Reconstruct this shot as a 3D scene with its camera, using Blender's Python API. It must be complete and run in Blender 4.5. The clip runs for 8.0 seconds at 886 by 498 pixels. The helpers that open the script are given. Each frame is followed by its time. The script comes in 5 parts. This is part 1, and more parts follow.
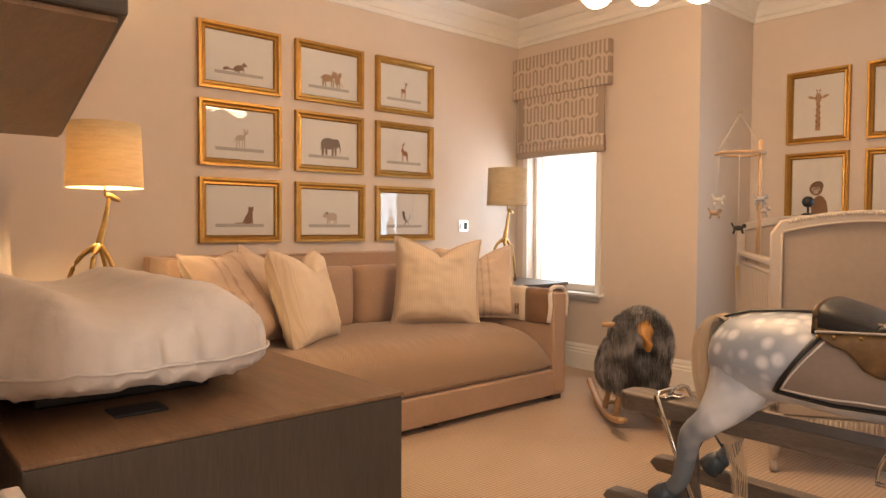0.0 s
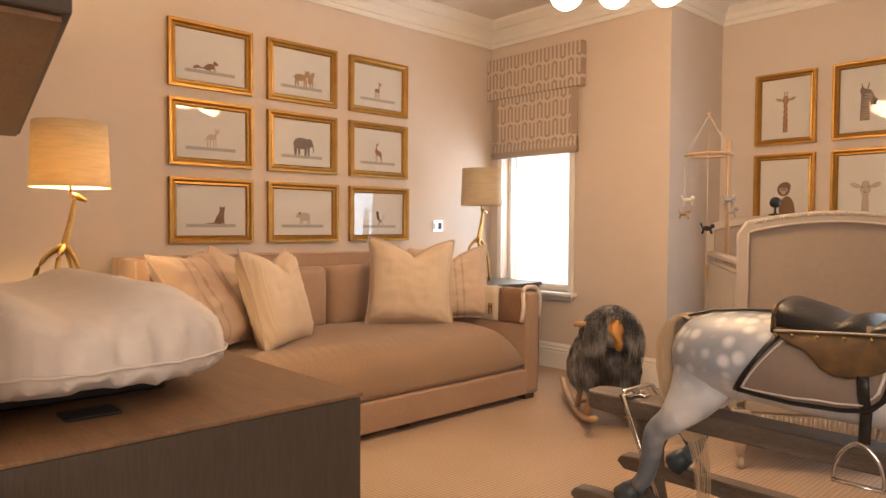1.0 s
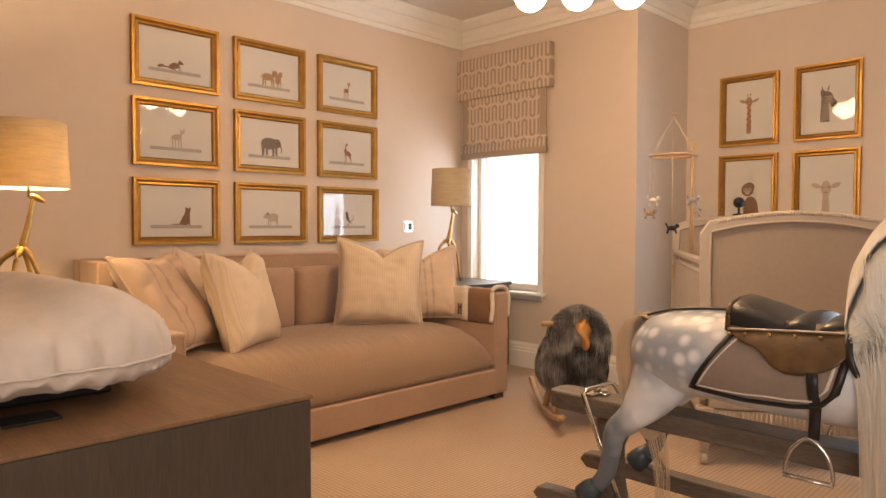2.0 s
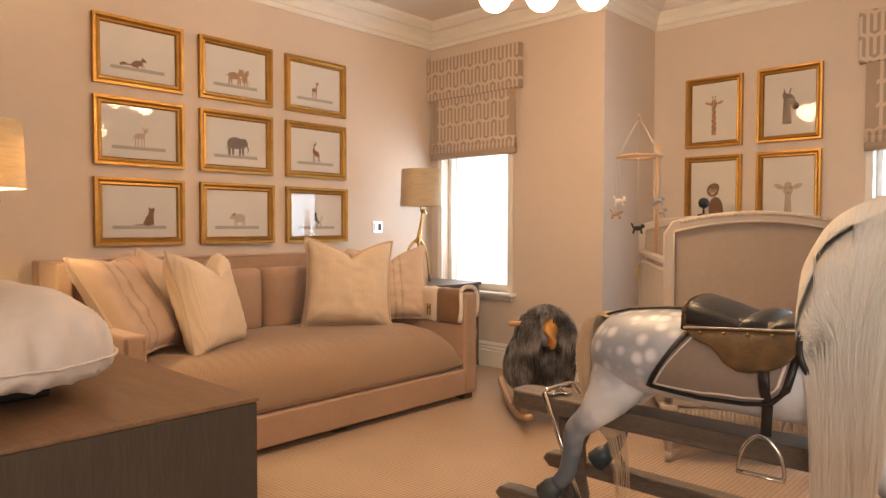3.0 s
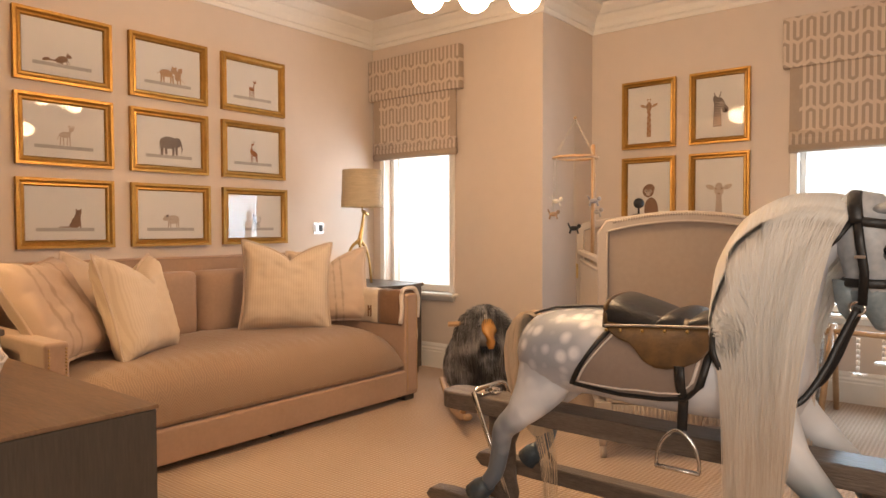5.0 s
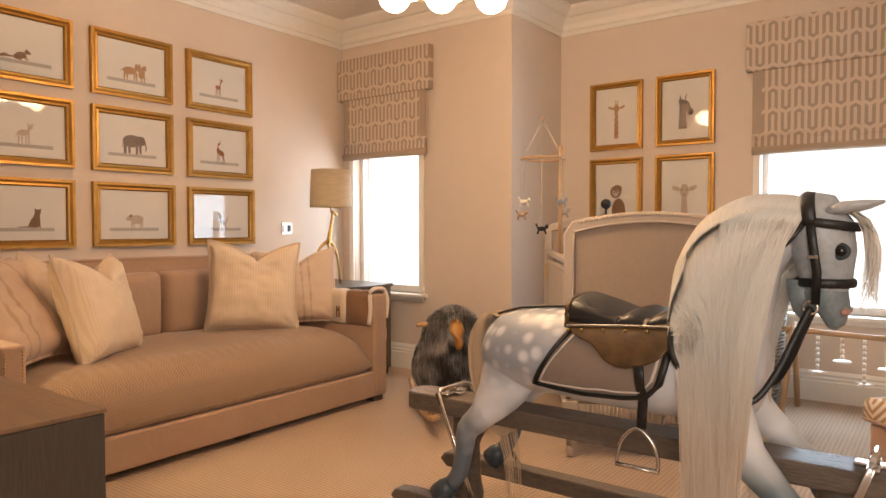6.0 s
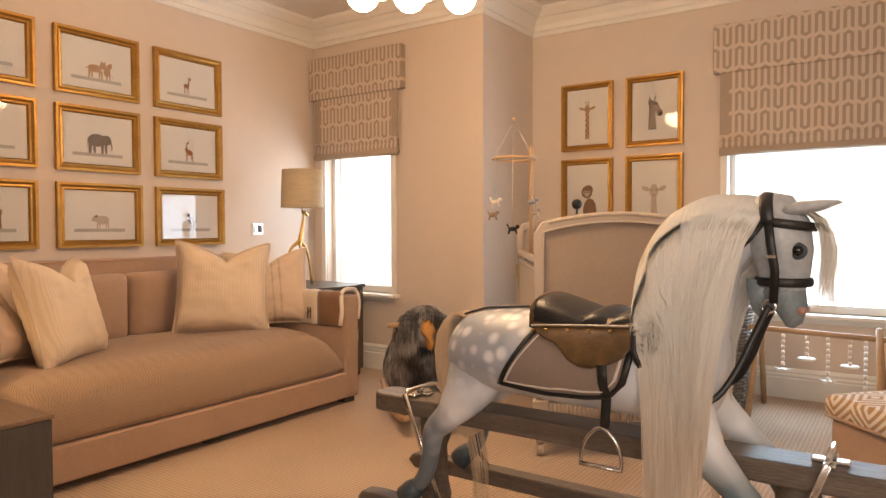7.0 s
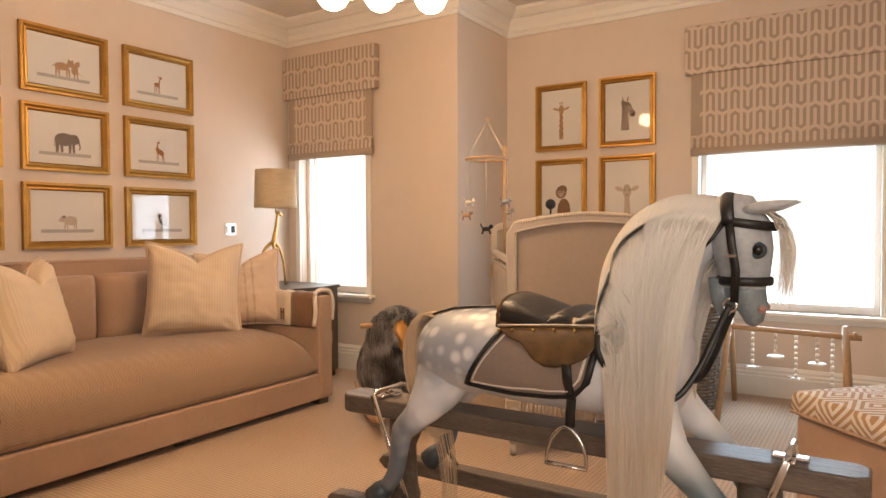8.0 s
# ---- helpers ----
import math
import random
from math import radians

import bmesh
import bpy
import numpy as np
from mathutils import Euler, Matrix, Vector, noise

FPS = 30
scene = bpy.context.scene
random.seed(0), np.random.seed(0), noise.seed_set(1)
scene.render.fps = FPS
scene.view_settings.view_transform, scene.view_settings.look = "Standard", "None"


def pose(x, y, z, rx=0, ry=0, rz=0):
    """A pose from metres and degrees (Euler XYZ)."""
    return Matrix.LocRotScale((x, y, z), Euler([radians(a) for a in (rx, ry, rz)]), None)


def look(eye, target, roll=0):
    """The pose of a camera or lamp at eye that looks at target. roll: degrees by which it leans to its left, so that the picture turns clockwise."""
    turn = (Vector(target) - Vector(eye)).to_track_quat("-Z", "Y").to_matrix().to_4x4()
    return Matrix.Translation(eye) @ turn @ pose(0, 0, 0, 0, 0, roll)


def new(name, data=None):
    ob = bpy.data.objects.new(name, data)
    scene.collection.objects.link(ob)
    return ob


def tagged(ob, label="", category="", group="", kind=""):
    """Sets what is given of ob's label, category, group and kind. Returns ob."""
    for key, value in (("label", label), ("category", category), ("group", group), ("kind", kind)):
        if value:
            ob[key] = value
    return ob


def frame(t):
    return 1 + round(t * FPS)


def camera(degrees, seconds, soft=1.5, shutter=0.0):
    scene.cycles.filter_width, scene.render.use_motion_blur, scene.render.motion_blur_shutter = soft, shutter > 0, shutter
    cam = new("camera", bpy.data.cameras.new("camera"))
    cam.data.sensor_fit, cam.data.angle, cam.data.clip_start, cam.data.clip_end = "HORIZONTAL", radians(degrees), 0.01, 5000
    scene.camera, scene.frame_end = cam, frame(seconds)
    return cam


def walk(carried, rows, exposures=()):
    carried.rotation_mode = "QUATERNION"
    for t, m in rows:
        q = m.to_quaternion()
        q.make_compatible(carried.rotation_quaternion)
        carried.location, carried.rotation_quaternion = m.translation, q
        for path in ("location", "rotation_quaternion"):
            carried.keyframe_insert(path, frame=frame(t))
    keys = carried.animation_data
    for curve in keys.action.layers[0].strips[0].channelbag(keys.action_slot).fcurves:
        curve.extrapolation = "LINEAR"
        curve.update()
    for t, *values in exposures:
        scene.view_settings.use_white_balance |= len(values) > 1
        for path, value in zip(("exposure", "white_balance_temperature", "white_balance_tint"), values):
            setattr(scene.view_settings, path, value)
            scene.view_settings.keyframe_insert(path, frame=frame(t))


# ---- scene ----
cam = camera(66.2, 8.0)
PATH = [
    (0, (-0.26, -0.198, 1.052), (1.052, 1.31, 0.985), 0.3),
    (0.5, (-0.254, -0.207, 1.054), (1.082, 1.28, 0.987), 0.3),
    (1, (-0.241, -0.219, 1.054), (1.119, 1.246, 0.987), 0.3),
    (1.5, (-0.229, -0.232, 1.056), (1.157, 1.209, 0.989), 0.2),
    (3, (-0.184, -0.267, 1.054), (1.28, 1.094, 0.99), 0.1),
    (3.5, (-0.17, -0.279, 1.054), (1.316, 1.057, 0.99), 0.0),
    (4, (-0.157, -0.291, 1.054), (1.354, 1.017, 0.991), -0.0),
    (4.5, (-0.147, -0.299, 1.053), (1.388, 0.982, 0.991), -0.1),
    (6, (-0.12, -0.323, 1.052), (1.489, 0.864, 0.992), -0.1),
    (6.5, (-0.112, -0.331, 1.053), (1.517, 0.827, 0.993), -0.1),
    (7, (-0.1, -0.341, 1.053), (1.549, 0.788, 0.993), -0.2),
    (7.5, (-0.088, -0.35, 1.053), (1.578, 0.754, 0.993), -0.2),
    (8, (-0.08, -0.364, 1.053), (1.603, 0.714, 0.993), -0.3),
]
walk(cam, [(t, look(eye, target, roll)) for t, eye, target, roll in PATH])

# ---- light ----
world = bpy.data.worlds.new("sky")
scene.world = world
world.use_nodes = True
wn = world.node_tree
sky = wn.nodes.new("ShaderNodeTexSky")
sky.sky_type, sky.sun_disc, sky.sun_elevation, sky.sun_rotation = "NISHITA", False, radians(40), radians(200)
wn.links.new(sky.outputs[0], wn.nodes["Background"].inputs[0])
wn.nodes["Background"].inputs[1].default_value = 0.12
sun = new("sun", bpy.data.lights.new("sun", "SUN"))
sun.data.energy, sun.data.angle, sun.data.color = 0.8, radians(15), (1, 0.95, 0.88)
sun.matrix_world = look((0, 0, 5), (-1.0, 0.7, 3.6))


def area_lamp(name, eye, target, w, h, watts, colour):
    ob = new(name, bpy.data.lights.new(name, "AREA"))
    ob.data.shape, ob.data.size, ob.data.size_y, ob.data.energy, ob.data.color = "RECTANGLE", w, h, watts, colour
    ob.matrix_world = look(eye, target)
    return ob


DAY = (0.86, 0.92, 1.0)
area_lamp("window_and_fill_light", (3.99, 3.1, 1.05), (0, 3.1, 0.95), 0.62, 1.0, 11, DAY)
area_lamp("window_and_fill_light", (4.69, 0.12, 1.0), (0, 0.12, 0.9), 0.95, 0.92, 34, (0.60, 0.81, 1.0))
# Unseen fill lamp behind the camera, in an opening made for it.
area_lamp("window_and_fill_light", (-1.26, -1.05, 1.5), (0.5, -0.9, 1.3), 1.25, 1.15, 33, (1.0, 0.86, 0.73))
scene.view_settings.exposure = 0.0


# ---- materials ----
def mat(name, colour, rough=0.6, metal=0.0, noise_amt=0.12, scale=8.0, bump=0.0, bump_scale=60.0, spec=0.5, tint=None, sheen=0.0, stretch=(1, 1, 1)):
    """A surface with colour variation at two scales and a fine relief."""
    m = bpy.data.materials.new(name)
    m.use_nodes = True
    n, l = m.node_tree.nodes, m.node_tree.links
    b = n["Principled BSDF"]
    b.inputs["Roughness"].default_value, b.inputs["Metallic"].default_value = rough, metal
    b.inputs["Specular IOR Level"].default_value = spec
    if sheen:
        b.inputs["Sheen Weight"].default_value = sheen
        b.inputs["Sheen Roughness"].default_value = 0.4
    tc = n.new("ShaderNodeTexCoord")
    mp = n.new("ShaderNodeMapping")
    mp.inputs["Scale"].default_value = stretch
    l.new(tc.outputs["Object"], mp.inputs[0])
    big, small = n.new("ShaderNodeTexNoise"), n.new("ShaderNodeTexNoise")
    for t, sc in ((big, scale), (small, scale * 9)):
        t.inputs["Scale"].default_value, t.inputs["Detail"].default_value = sc, 4
        l.new(mp.outputs[0], t.inputs["Vector"])
    add = n.new("ShaderNodeMath")
    add.operation = "ADD"
    l.new(big.outputs[0], add.inputs[0]), l.new(small.outputs[0], add.inputs[1])
    ramp = n.new("ShaderNodeMapRange")
    ramp.inputs["From Min"].default_value, ramp.inputs["From Max"].default_value = 0.65, 1.35
    l.new(add.outputs[0], ramp.inputs["Value"])
    mix = n.new("ShaderNodeMix")
    mix.data_type = "RGBA"
    second = tint or tuple(c * (1 - 2 * noise_amt) for c in colour)
    mix.inputs["A"].default_value, mix.inputs["B"].default_value = (*colour, 1), (*second, 1)
    l.new(ramp.outputs[0], mix.inputs["Factor"])
    l.new(mix.outputs["Result"], b.inputs["Base Color"])
    if bump:
        t = n.new("ShaderNodeTexNoise")
        t.inputs["Scale"].default_value, t.inputs["Detail"].default_value = bump_scale, 3
        l.new(mp.outputs[0], t.inputs["Vector"])
        bp = n.new("ShaderNodeBump")
        bp.inputs["Strength"].default_value, bp.inputs["Distance"].default_value = bump, 0.01
        l.new(t.outputs[0], bp.inputs["Height"])
        l.new(bp.outputs[0], b.inputs["Normal"])
    return m


def glow(name, colour, strength):
    m = bpy.data.materials.new(name)
    m.use_nodes = True
    b = m.node_tree.nodes["Principled BSDF"]
    b.inputs["Base Color"].default_value = (*colour, 1)
    b.inputs["Emission Color"].default_value, b.inputs["Emission Strength"].default_value = (*colour, 1), strength
    return m


class Nodes:
    """Short-hand for arithmetic in a node tree."""
    def __init__(self, m):
        self.n, self.l = m.node_tree.nodes, m.node_tree.links

    def op(self, kind, *values, clamp=False):
        q = self.n.new("ShaderNodeMath")
        q.operation, q.use_clamp = kind, clamp
        for k, v in enumerate(values):
            if isinstance(v, (int, float)):
                q.inputs[k].default_value = v
            else:
                self.l.new(v, q.inputs[k])
        return q.outputs[0]

    def mix(self, f, a, b):
        q = self.n.new("ShaderNodeMix")
        q.data_type = "RGBA"
        for key, v in (("Factor", f), ("A", a), ("B", b)):
            if isinstance(v, (int, float)):
                q.inputs[key].default_value = v
            elif isinstance(v, tuple):
                q.inputs[key].default_value = (*v, 1)
            else:
                self.l.new(v, q.inputs[key])
        return q.outputs["Result"]


WALL = mat("wall_paint", (0.70, 0.60, 0.52), 0.75, noise_amt=0.02, scale=1.5, bump=0.04, bump_scale=220)
WHITE = mat("white_paint", (0.86, 0.83, 0.78), 0.5, noise_amt=0.02, scale=3, bump=0.02, bump_scale=90)
CEIL = mat("ceiling_paint", (0.78, 0.72, 0.66), 0.8, noise_amt=0.02, scale=1.5)
GOLD = mat("gilt_frame", (0.56, 0.33, 0.095), 0.42, 1.0, noise_amt=0.2, scale=14, bump=0.08, bump_scale=120, tint=(0.38, 0.205, 0.055))
BRASS = mat("aged_brass", (0.68, 0.45, 0.16), 0.33, 1.0, noise_amt=0.2, scale=20)
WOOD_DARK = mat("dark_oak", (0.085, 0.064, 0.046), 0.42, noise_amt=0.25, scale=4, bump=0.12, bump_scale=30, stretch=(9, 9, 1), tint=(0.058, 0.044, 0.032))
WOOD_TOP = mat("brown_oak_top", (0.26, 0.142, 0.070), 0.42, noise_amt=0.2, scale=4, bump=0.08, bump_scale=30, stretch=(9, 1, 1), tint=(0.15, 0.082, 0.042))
WOOD_STAND = mat("worn_dark_stand", (0.19, 0.145, 0.11), 0.5, noise_amt=0.3, scale=5, bump=0.3, bump_scale=26, stretch=(9, 1, 9), tint=(0.085, 0.062, 0.046))
BEECH = mat("pale_beech", (0.52, 0.33, 0.18), 0.45, noise_amt=0.12, scale=6, stretch=(1, 1, 6))
SOFA = mat("dusty_pink_linen", (0.45, 0.305, 0.22), 0.9, noise_amt=0.06, scale=6, bump=0.12, bump_scale=420, sheen=0.25)
CRIB = mat("cream_painted_wood", (0.50, 0.425, 0.355), 0.5, noise_amt=0.05, scale=9, bump=0.06, bump_scale=70)
CRIBFAB = mat("taupe_upholstery", (0.40, 0.32, 0.26), 0.9, noise_amt=0.05, scale=5, bump=0.08, bump_scale=420, sheen=0.2)
PAPER = mat("print_paper", (0.74, 0.70, 0.66), 0.6, noise_amt=0.015, scale=3)
COTTON = mat("white_cotton", (0.76, 0.665, 0.585), 0.9, noise_amt=0.04, scale=7, bump=0.1, bump_scale=160, sheen=0.2)
LEATHER = mat("black_leather", (0.020, 0.018, 0.017), 0.40, noise_amt=0.2, scale=15, bump=0.12, bump_scale=140)
LEATHER_BROWN = mat("worn_brown_leather", (0.19, 0.10, 0.032), 0.34, noise_amt=0.3, scale=3, bump=0.1, bump_scale=120, tint=(0.025, 0.015, 0.009))
CHROME = mat("polished_steel", (0.75, 0.74, 0.72), 0.14, 1.0, noise_amt=0.05, scale=20)
BLACK = mat("black_plastic", (0.015, 0.015, 0.016), 0.4, noise_amt=0.1, scale=20)
SILVER = mat("brushed_switch_plate", (0.7, 0.68, 0.66), 0.3, 1.0, noise_amt=0.05, scale=20)
NAVY = mat("navy_filler_paint", (0.02, 0.025, 0.04), 0.45, noise_amt=0.1, scale=5)
RATTAN = mat("grey_rattan", (0.30, 0.25, 0.20), 0.65, noise_amt=0.3, scale=30)
GLASS = bpy.data.materials.new("picture_glass")
GLASS.use_nodes = True
gn = Nodes(GLASS)
tr, gl, fr, mx = (gn.n.new("ShaderNode" + k) for k in ("BsdfTransparent", "BsdfGlossy", "Fresnel", "MixShader"))
gl.inputs["Roughness"].default_value = 0.02
fr.inputs["IOR"].default_value = 1.34
gn.l.new(fr.outputs[0], mx.inputs[0]), gn.l.new(tr.outputs[0], mx.inputs[1]), gn.l.new(gl.outputs[0], mx.inputs[2])
gn.l.new(mx.outputs[0], gn.n["Material Output"].inputs[0])


HAIR = mat("cream_horsehair", (0.93, 0.89, 0.82), 0.75, noise_amt=0.07, scale=30, spec=0.2)
q = Nodes(HAIR)
geo, tc, sp = (q.n.new("ShaderNode" + k) for k in ("NewGeometry", "TexCoord", "SeparateXYZ"))
q.l.new(tc.outputs["Object"], sp.inputs[0])
pale = q.mix(geo.outputs["Random Per Island"], (0.95, 0.92, 0.87), (0.88, 0.82, 0.73))
# Warm light from below, painted into the hair colour under z = 0.84.
warm_cast = q.mix(geo.outputs["Random Per Island"], (0.86, 0.74, 0.60), (0.74, 0.58, 0.43))
low_warmth = q.op("MULTIPLY", q.op("SUBTRACT", 0.84, sp.outputs["Z"]), 4.0, clamp=True)
q.l.new(q.mix(low_warmth, pale, warm_cast), q.n["Principled BSDF"].inputs["Base Color"])


def woven(name, light, dark, horizontal, P, R, drop):
    """A woven trellis: rows of interlocking upright fingers between zigzag lines; horizontal is the axis along the width."""
    m = mat(name, light, 0.9, noise_amt=0.03, bump=0.08, bump_scale=420)
    q = Nodes(m)
    tc = q.n.new("ShaderNodeTexCoord")
    sp = q.n.new("ShaderNodeSeparateXYZ")
    q.l.new(tc.outputs["Object"], sp.inputs[0])
    U = q.op("FRACT", q.op("ADD", q.op("DIVIDE", sp.outputs[horizontal], P), 50))
    du1 = q.op("MULTIPLY", q.op("ABSOLUTE", q.op("SUBTRACT", U, 0.5)), P)
    du2 = q.op("SUBTRACT", P / 2, du1)
    zig = q.op("SUBTRACT", sp.outputs["Z"], q.op("MULTIPLY", du2, 0.62))
    v = q.op("MULTIPLY", q.op("FRACT", q.op("ADD", q.op("DIVIDE", q.op("ADD", zig, drop), R), 50)), R)
    end = P * 0.36
    d1 = q.op("MAXIMUM", du1, q.op("MULTIPLY", q.op("SUBTRACT", v, R - end), 0.866))
    d2 = q.op("MAXIMUM", du2, q.op("MULTIPLY", q.op("SUBTRACT", end, v), 0.866))
    d = q.op("MINIMUM", d1, d2)
    f = q.op("GREATER_THAN", q.op("FRACT", q.op("ADD", q.op("DIVIDE", d, P * 0.25), 0.25)), 0.5)
    rim = q.op("GREATER_THAN", q.op("ABSOLUTE", q.op("SUBTRACT", v, R / 2)), R / 2 - P * 0.015)
    f = q.op("MULTIPLY", f, q.op("SUBTRACT", 1.0, rim))
    q.l.new(q.mix(f, light, dark), q.n["Principled BSDF"].inputs["Base Color"])
    return m


BLIND_Y = woven("trellis_blind_fabric", (0.64, 0.53, 0.44), (0.40, 0.32, 0.255), "Y", 0.147, 0.138, 0.03)
BLIND_TRIM = mat("blind_border_fabric", (0.44, 0.345, 0.27), 0.9, noise_amt=0.05, bump=0.08, bump_scale=420)
# diamond weave for the footstool
DIAMOND = mat("diamond_weave", (0.6, 0.55, 0.5), 0.9, bump=0.1, bump_scale=400)
q = Nodes(DIAMOND)
tc, sp = q.n.new("ShaderNodeTexCoord"), q.n.new("ShaderNodeSeparateXYZ")
q.l.new(tc.outputs["Object"], sp.inputs[0])
cu = q.op("ABSOLUTE", q.op("SUBTRACT", q.op("FRACT", q.op("ADD", q.op("DIVIDE", sp.outputs["X"], 0.16), 20.2)), 0.5))
cv = q.op("ABSOLUTE", q.op("SUBTRACT", q.op("FRACT", q.op("ADD", q.op("DIVIDE", q.op("ADD", sp.outputs["Y"], sp.outputs["Z"]), 0.16), 20.1)), 0.5))
band = q.op("GREATER_THAN", q.op("FRACT", q.op("MULTIPLY", q.op("ADD", cu, cv), 5.0)), 0.5)
q.l.new(q.mix(band, (0.72, 0.67, 0.62), (0.42, 0.27, 0.15)), q.n["Principled BSDF"].inputs["Base Color"])
# carpet with a small lattice weave
CARPET = mat("woven_carpet", (0.52, 0.42, 0.34), 0.95, noise_amt=0.06, scale=2, sheen=0.2)
q = Nodes(CARPET)
tc, sp = q.n.new("ShaderNodeTexCoord"), q.n.new("ShaderNodeSeparateXYZ")
q.l.new(tc.outputs["Object"], sp.inputs[0])
wu = q.op("SINE", q.op("MULTIPLY", q.op("ADD", sp.outputs["X"], sp.outputs["Y"]), 165))
wv = q.op("SINE", q.op("MULTIPLY", q.op("SUBTRACT", sp.outputs["X"], sp.outputs["Y"]), 165))
weave = q.op("MULTIPLY", wu, wv)
nz = q.n.new("ShaderNodeTexNoise")
nz.inputs["Scale"].default_value = 7
shade = q.op("MULTIPLY_ADD", weave, 0.50, q.op("MULTIPLY", nz.outputs[0], 1.0), clamp=True)
q.l.new(q.mix(shade, (0.37, 0.265, 0.185), (0.55, 0.415, 0.305)), q.n["Principled BSDF"].inputs["Base Color"])
bp = q.n.new("ShaderNodeBump")
bp.inputs["Strength"].default_value, bp.inputs["Distance"].default_value = 0.5, 0.004
q.l.new(weave, bp.inputs["Height"])
q.l.new(bp.outputs[0], q.n["Principled BSDF"].inputs["Normal"])
# herringbone seat fabric
SEAT = mat("herringbone_seat", (0.30, 0.215, 0.155), 0.9, sheen=0.3)
q = Nodes(SEAT)
tc, sp = q.n.new("ShaderNodeTexCoord"), q.n.new("ShaderNodeSeparateXYZ")
q.l.new(tc.outputs["Object"], sp.inputs[0])
zig = q.op("PINGPONG", sp.outputs["X"], 0.03)
st = q.op("SINE", q.op("MULTIPLY", q.op("ADD", q.op("SUBTRACT", sp.outputs["Y"], sp.outputs["Z"]), zig), 520))
q.l.new(q.mix(q.op("MULTIPLY_ADD", st, 0.5, 0.5), (0.305, 0.205, 0.138), (0.365, 0.247, 0.168)), q.n["Principled BSDF"].inputs["Base Color"])
bp = q.n.new("ShaderNodeBump")
bp.inputs["Strength"].default_value, bp.inputs["Distance"].default_value = 0.35, 0.003
q.l.new(st, bp.inputs["Height"])
q.l.new(bp.outputs[0], q.n["Principled BSDF"].inputs["Normal"])


def striped(name, light, dark, axis, period, share):
    m = mat(name, light, 0.9, bump=0.1, bump_scale=300, sheen=0.2)
    q = Nodes(m)
    tc, sp = q.n.new("ShaderNodeTexCoord"), q.n.new("ShaderNodeSeparateXYZ")
    q.l.new(tc.outputs["Object"], sp.inputs[0])
    f = q.op("GREATER_THAN", q.op("FRACT", q.op("ADD", q.op("DIVIDE", sp.outputs[axis], period), 20)), 1 - share)
    q.l.new(q.mix(f, light, dark), q.n["Principled BSDF"].inputs["Base Color"])
    return m


STRIPE = striped("ticking_stripe", (0.69, 0.57, 0.44), (0.64, 0.515, 0.385), "X", 0.0145, 0.42)
# dapple grey paint
DAPPLE = mat("dapple_grey_paint", (0.7, 0.7, 0.7), 0.4, noise_amt=0.05)
q = Nodes(DAPPLE)
tc, sp = q.n.new("ShaderNodeTexCoord"), q.n.new("ShaderNodeSeparateXYZ")
q.l.new(tc.outputs["Object"], sp.inputs[0])
vo = q.n.new("ShaderNodeTexVoronoi")
vo.inputs["Scale"].default_value, vo.inputs["Randomness"].default_value = 23, 0.6
q.l.new(tc.outputs["Object"], vo.inputs["Vector"])
spot = q.n.new("ShaderNodeMapRange")
spot.inputs["From Min"].default_value, spot.inputs["From Max"].default_value = 0.22, 0.48
q.l.new(vo.outputs["Distance"], spot.inputs["Value"])
zone = q.n.new("ShaderNodeTexNoise")
zone.inputs["Scale"].default_value = 6
q.l.new(tc.outputs["Object"], zone.inputs["Vector"])
zm = q.op("MULTIPLY_ADD", zone.outputs[0], 2.6, -0.40, clamp=True)
rise = q.op("MULTIPLY", q.op("SUBTRACT", sp.outputs["Z"], 0.645), 14.0, clamp=True)
cloud = q.n.new("ShaderNodeTexNoise")
cloud.inputs["Scale"].default_value = 9
q.l.new(tc.outputs["Object"], cloud.inputs["Vector"])
ground = q.mix(q.op("MULTIPLY_ADD", cloud.outputs[0], 3.0, -1.2, clamp=True), (0.82, 0.82, 0.84), (0.58, 0.61, 0.66))
rump = q.op("MULTIPLY_ADD", sp.outputs["Y"], 4.0, 0.55, clamp=True)
coat = q.mix(q.op("MULTIPLY", rump, q.op("MULTIPLY", rise, q.op("MULTIPLY", spot.outputs[0], zm))), ground, (0.34, 0.37, 0.43))
shank = q.op("MULTIPLY", q.op("SUBTRACT", q.op("MULTIPLY_ADD", cloud.outputs[0], 0.20, 0.495), sp.outputs["Z"]), 9.0, clamp=True)
q.l.new(q.mix(shank, coat, (0.15, 0.175, 0.205)), q.n["Principled BSDF"].inputs["Base Color"])
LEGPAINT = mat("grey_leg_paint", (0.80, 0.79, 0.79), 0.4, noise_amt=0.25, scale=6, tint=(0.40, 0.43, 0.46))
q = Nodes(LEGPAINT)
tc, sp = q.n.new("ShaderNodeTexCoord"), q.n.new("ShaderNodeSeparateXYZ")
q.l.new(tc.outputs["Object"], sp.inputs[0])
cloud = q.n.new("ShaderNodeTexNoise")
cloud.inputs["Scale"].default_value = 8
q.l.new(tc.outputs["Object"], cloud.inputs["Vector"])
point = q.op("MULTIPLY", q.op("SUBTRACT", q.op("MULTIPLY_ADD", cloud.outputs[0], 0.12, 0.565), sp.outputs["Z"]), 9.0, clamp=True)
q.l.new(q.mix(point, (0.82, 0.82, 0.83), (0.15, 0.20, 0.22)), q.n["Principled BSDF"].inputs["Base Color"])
HOOF = mat("slate_hoof_paint", (0.07, 0.09, 0.105), 0.4, noise_amt=0.2, scale=12)
SHEER = glow("sunlit_sheer", (0.93, 0.97, 1.0), 0.92)
q = Nodes(SHEER)
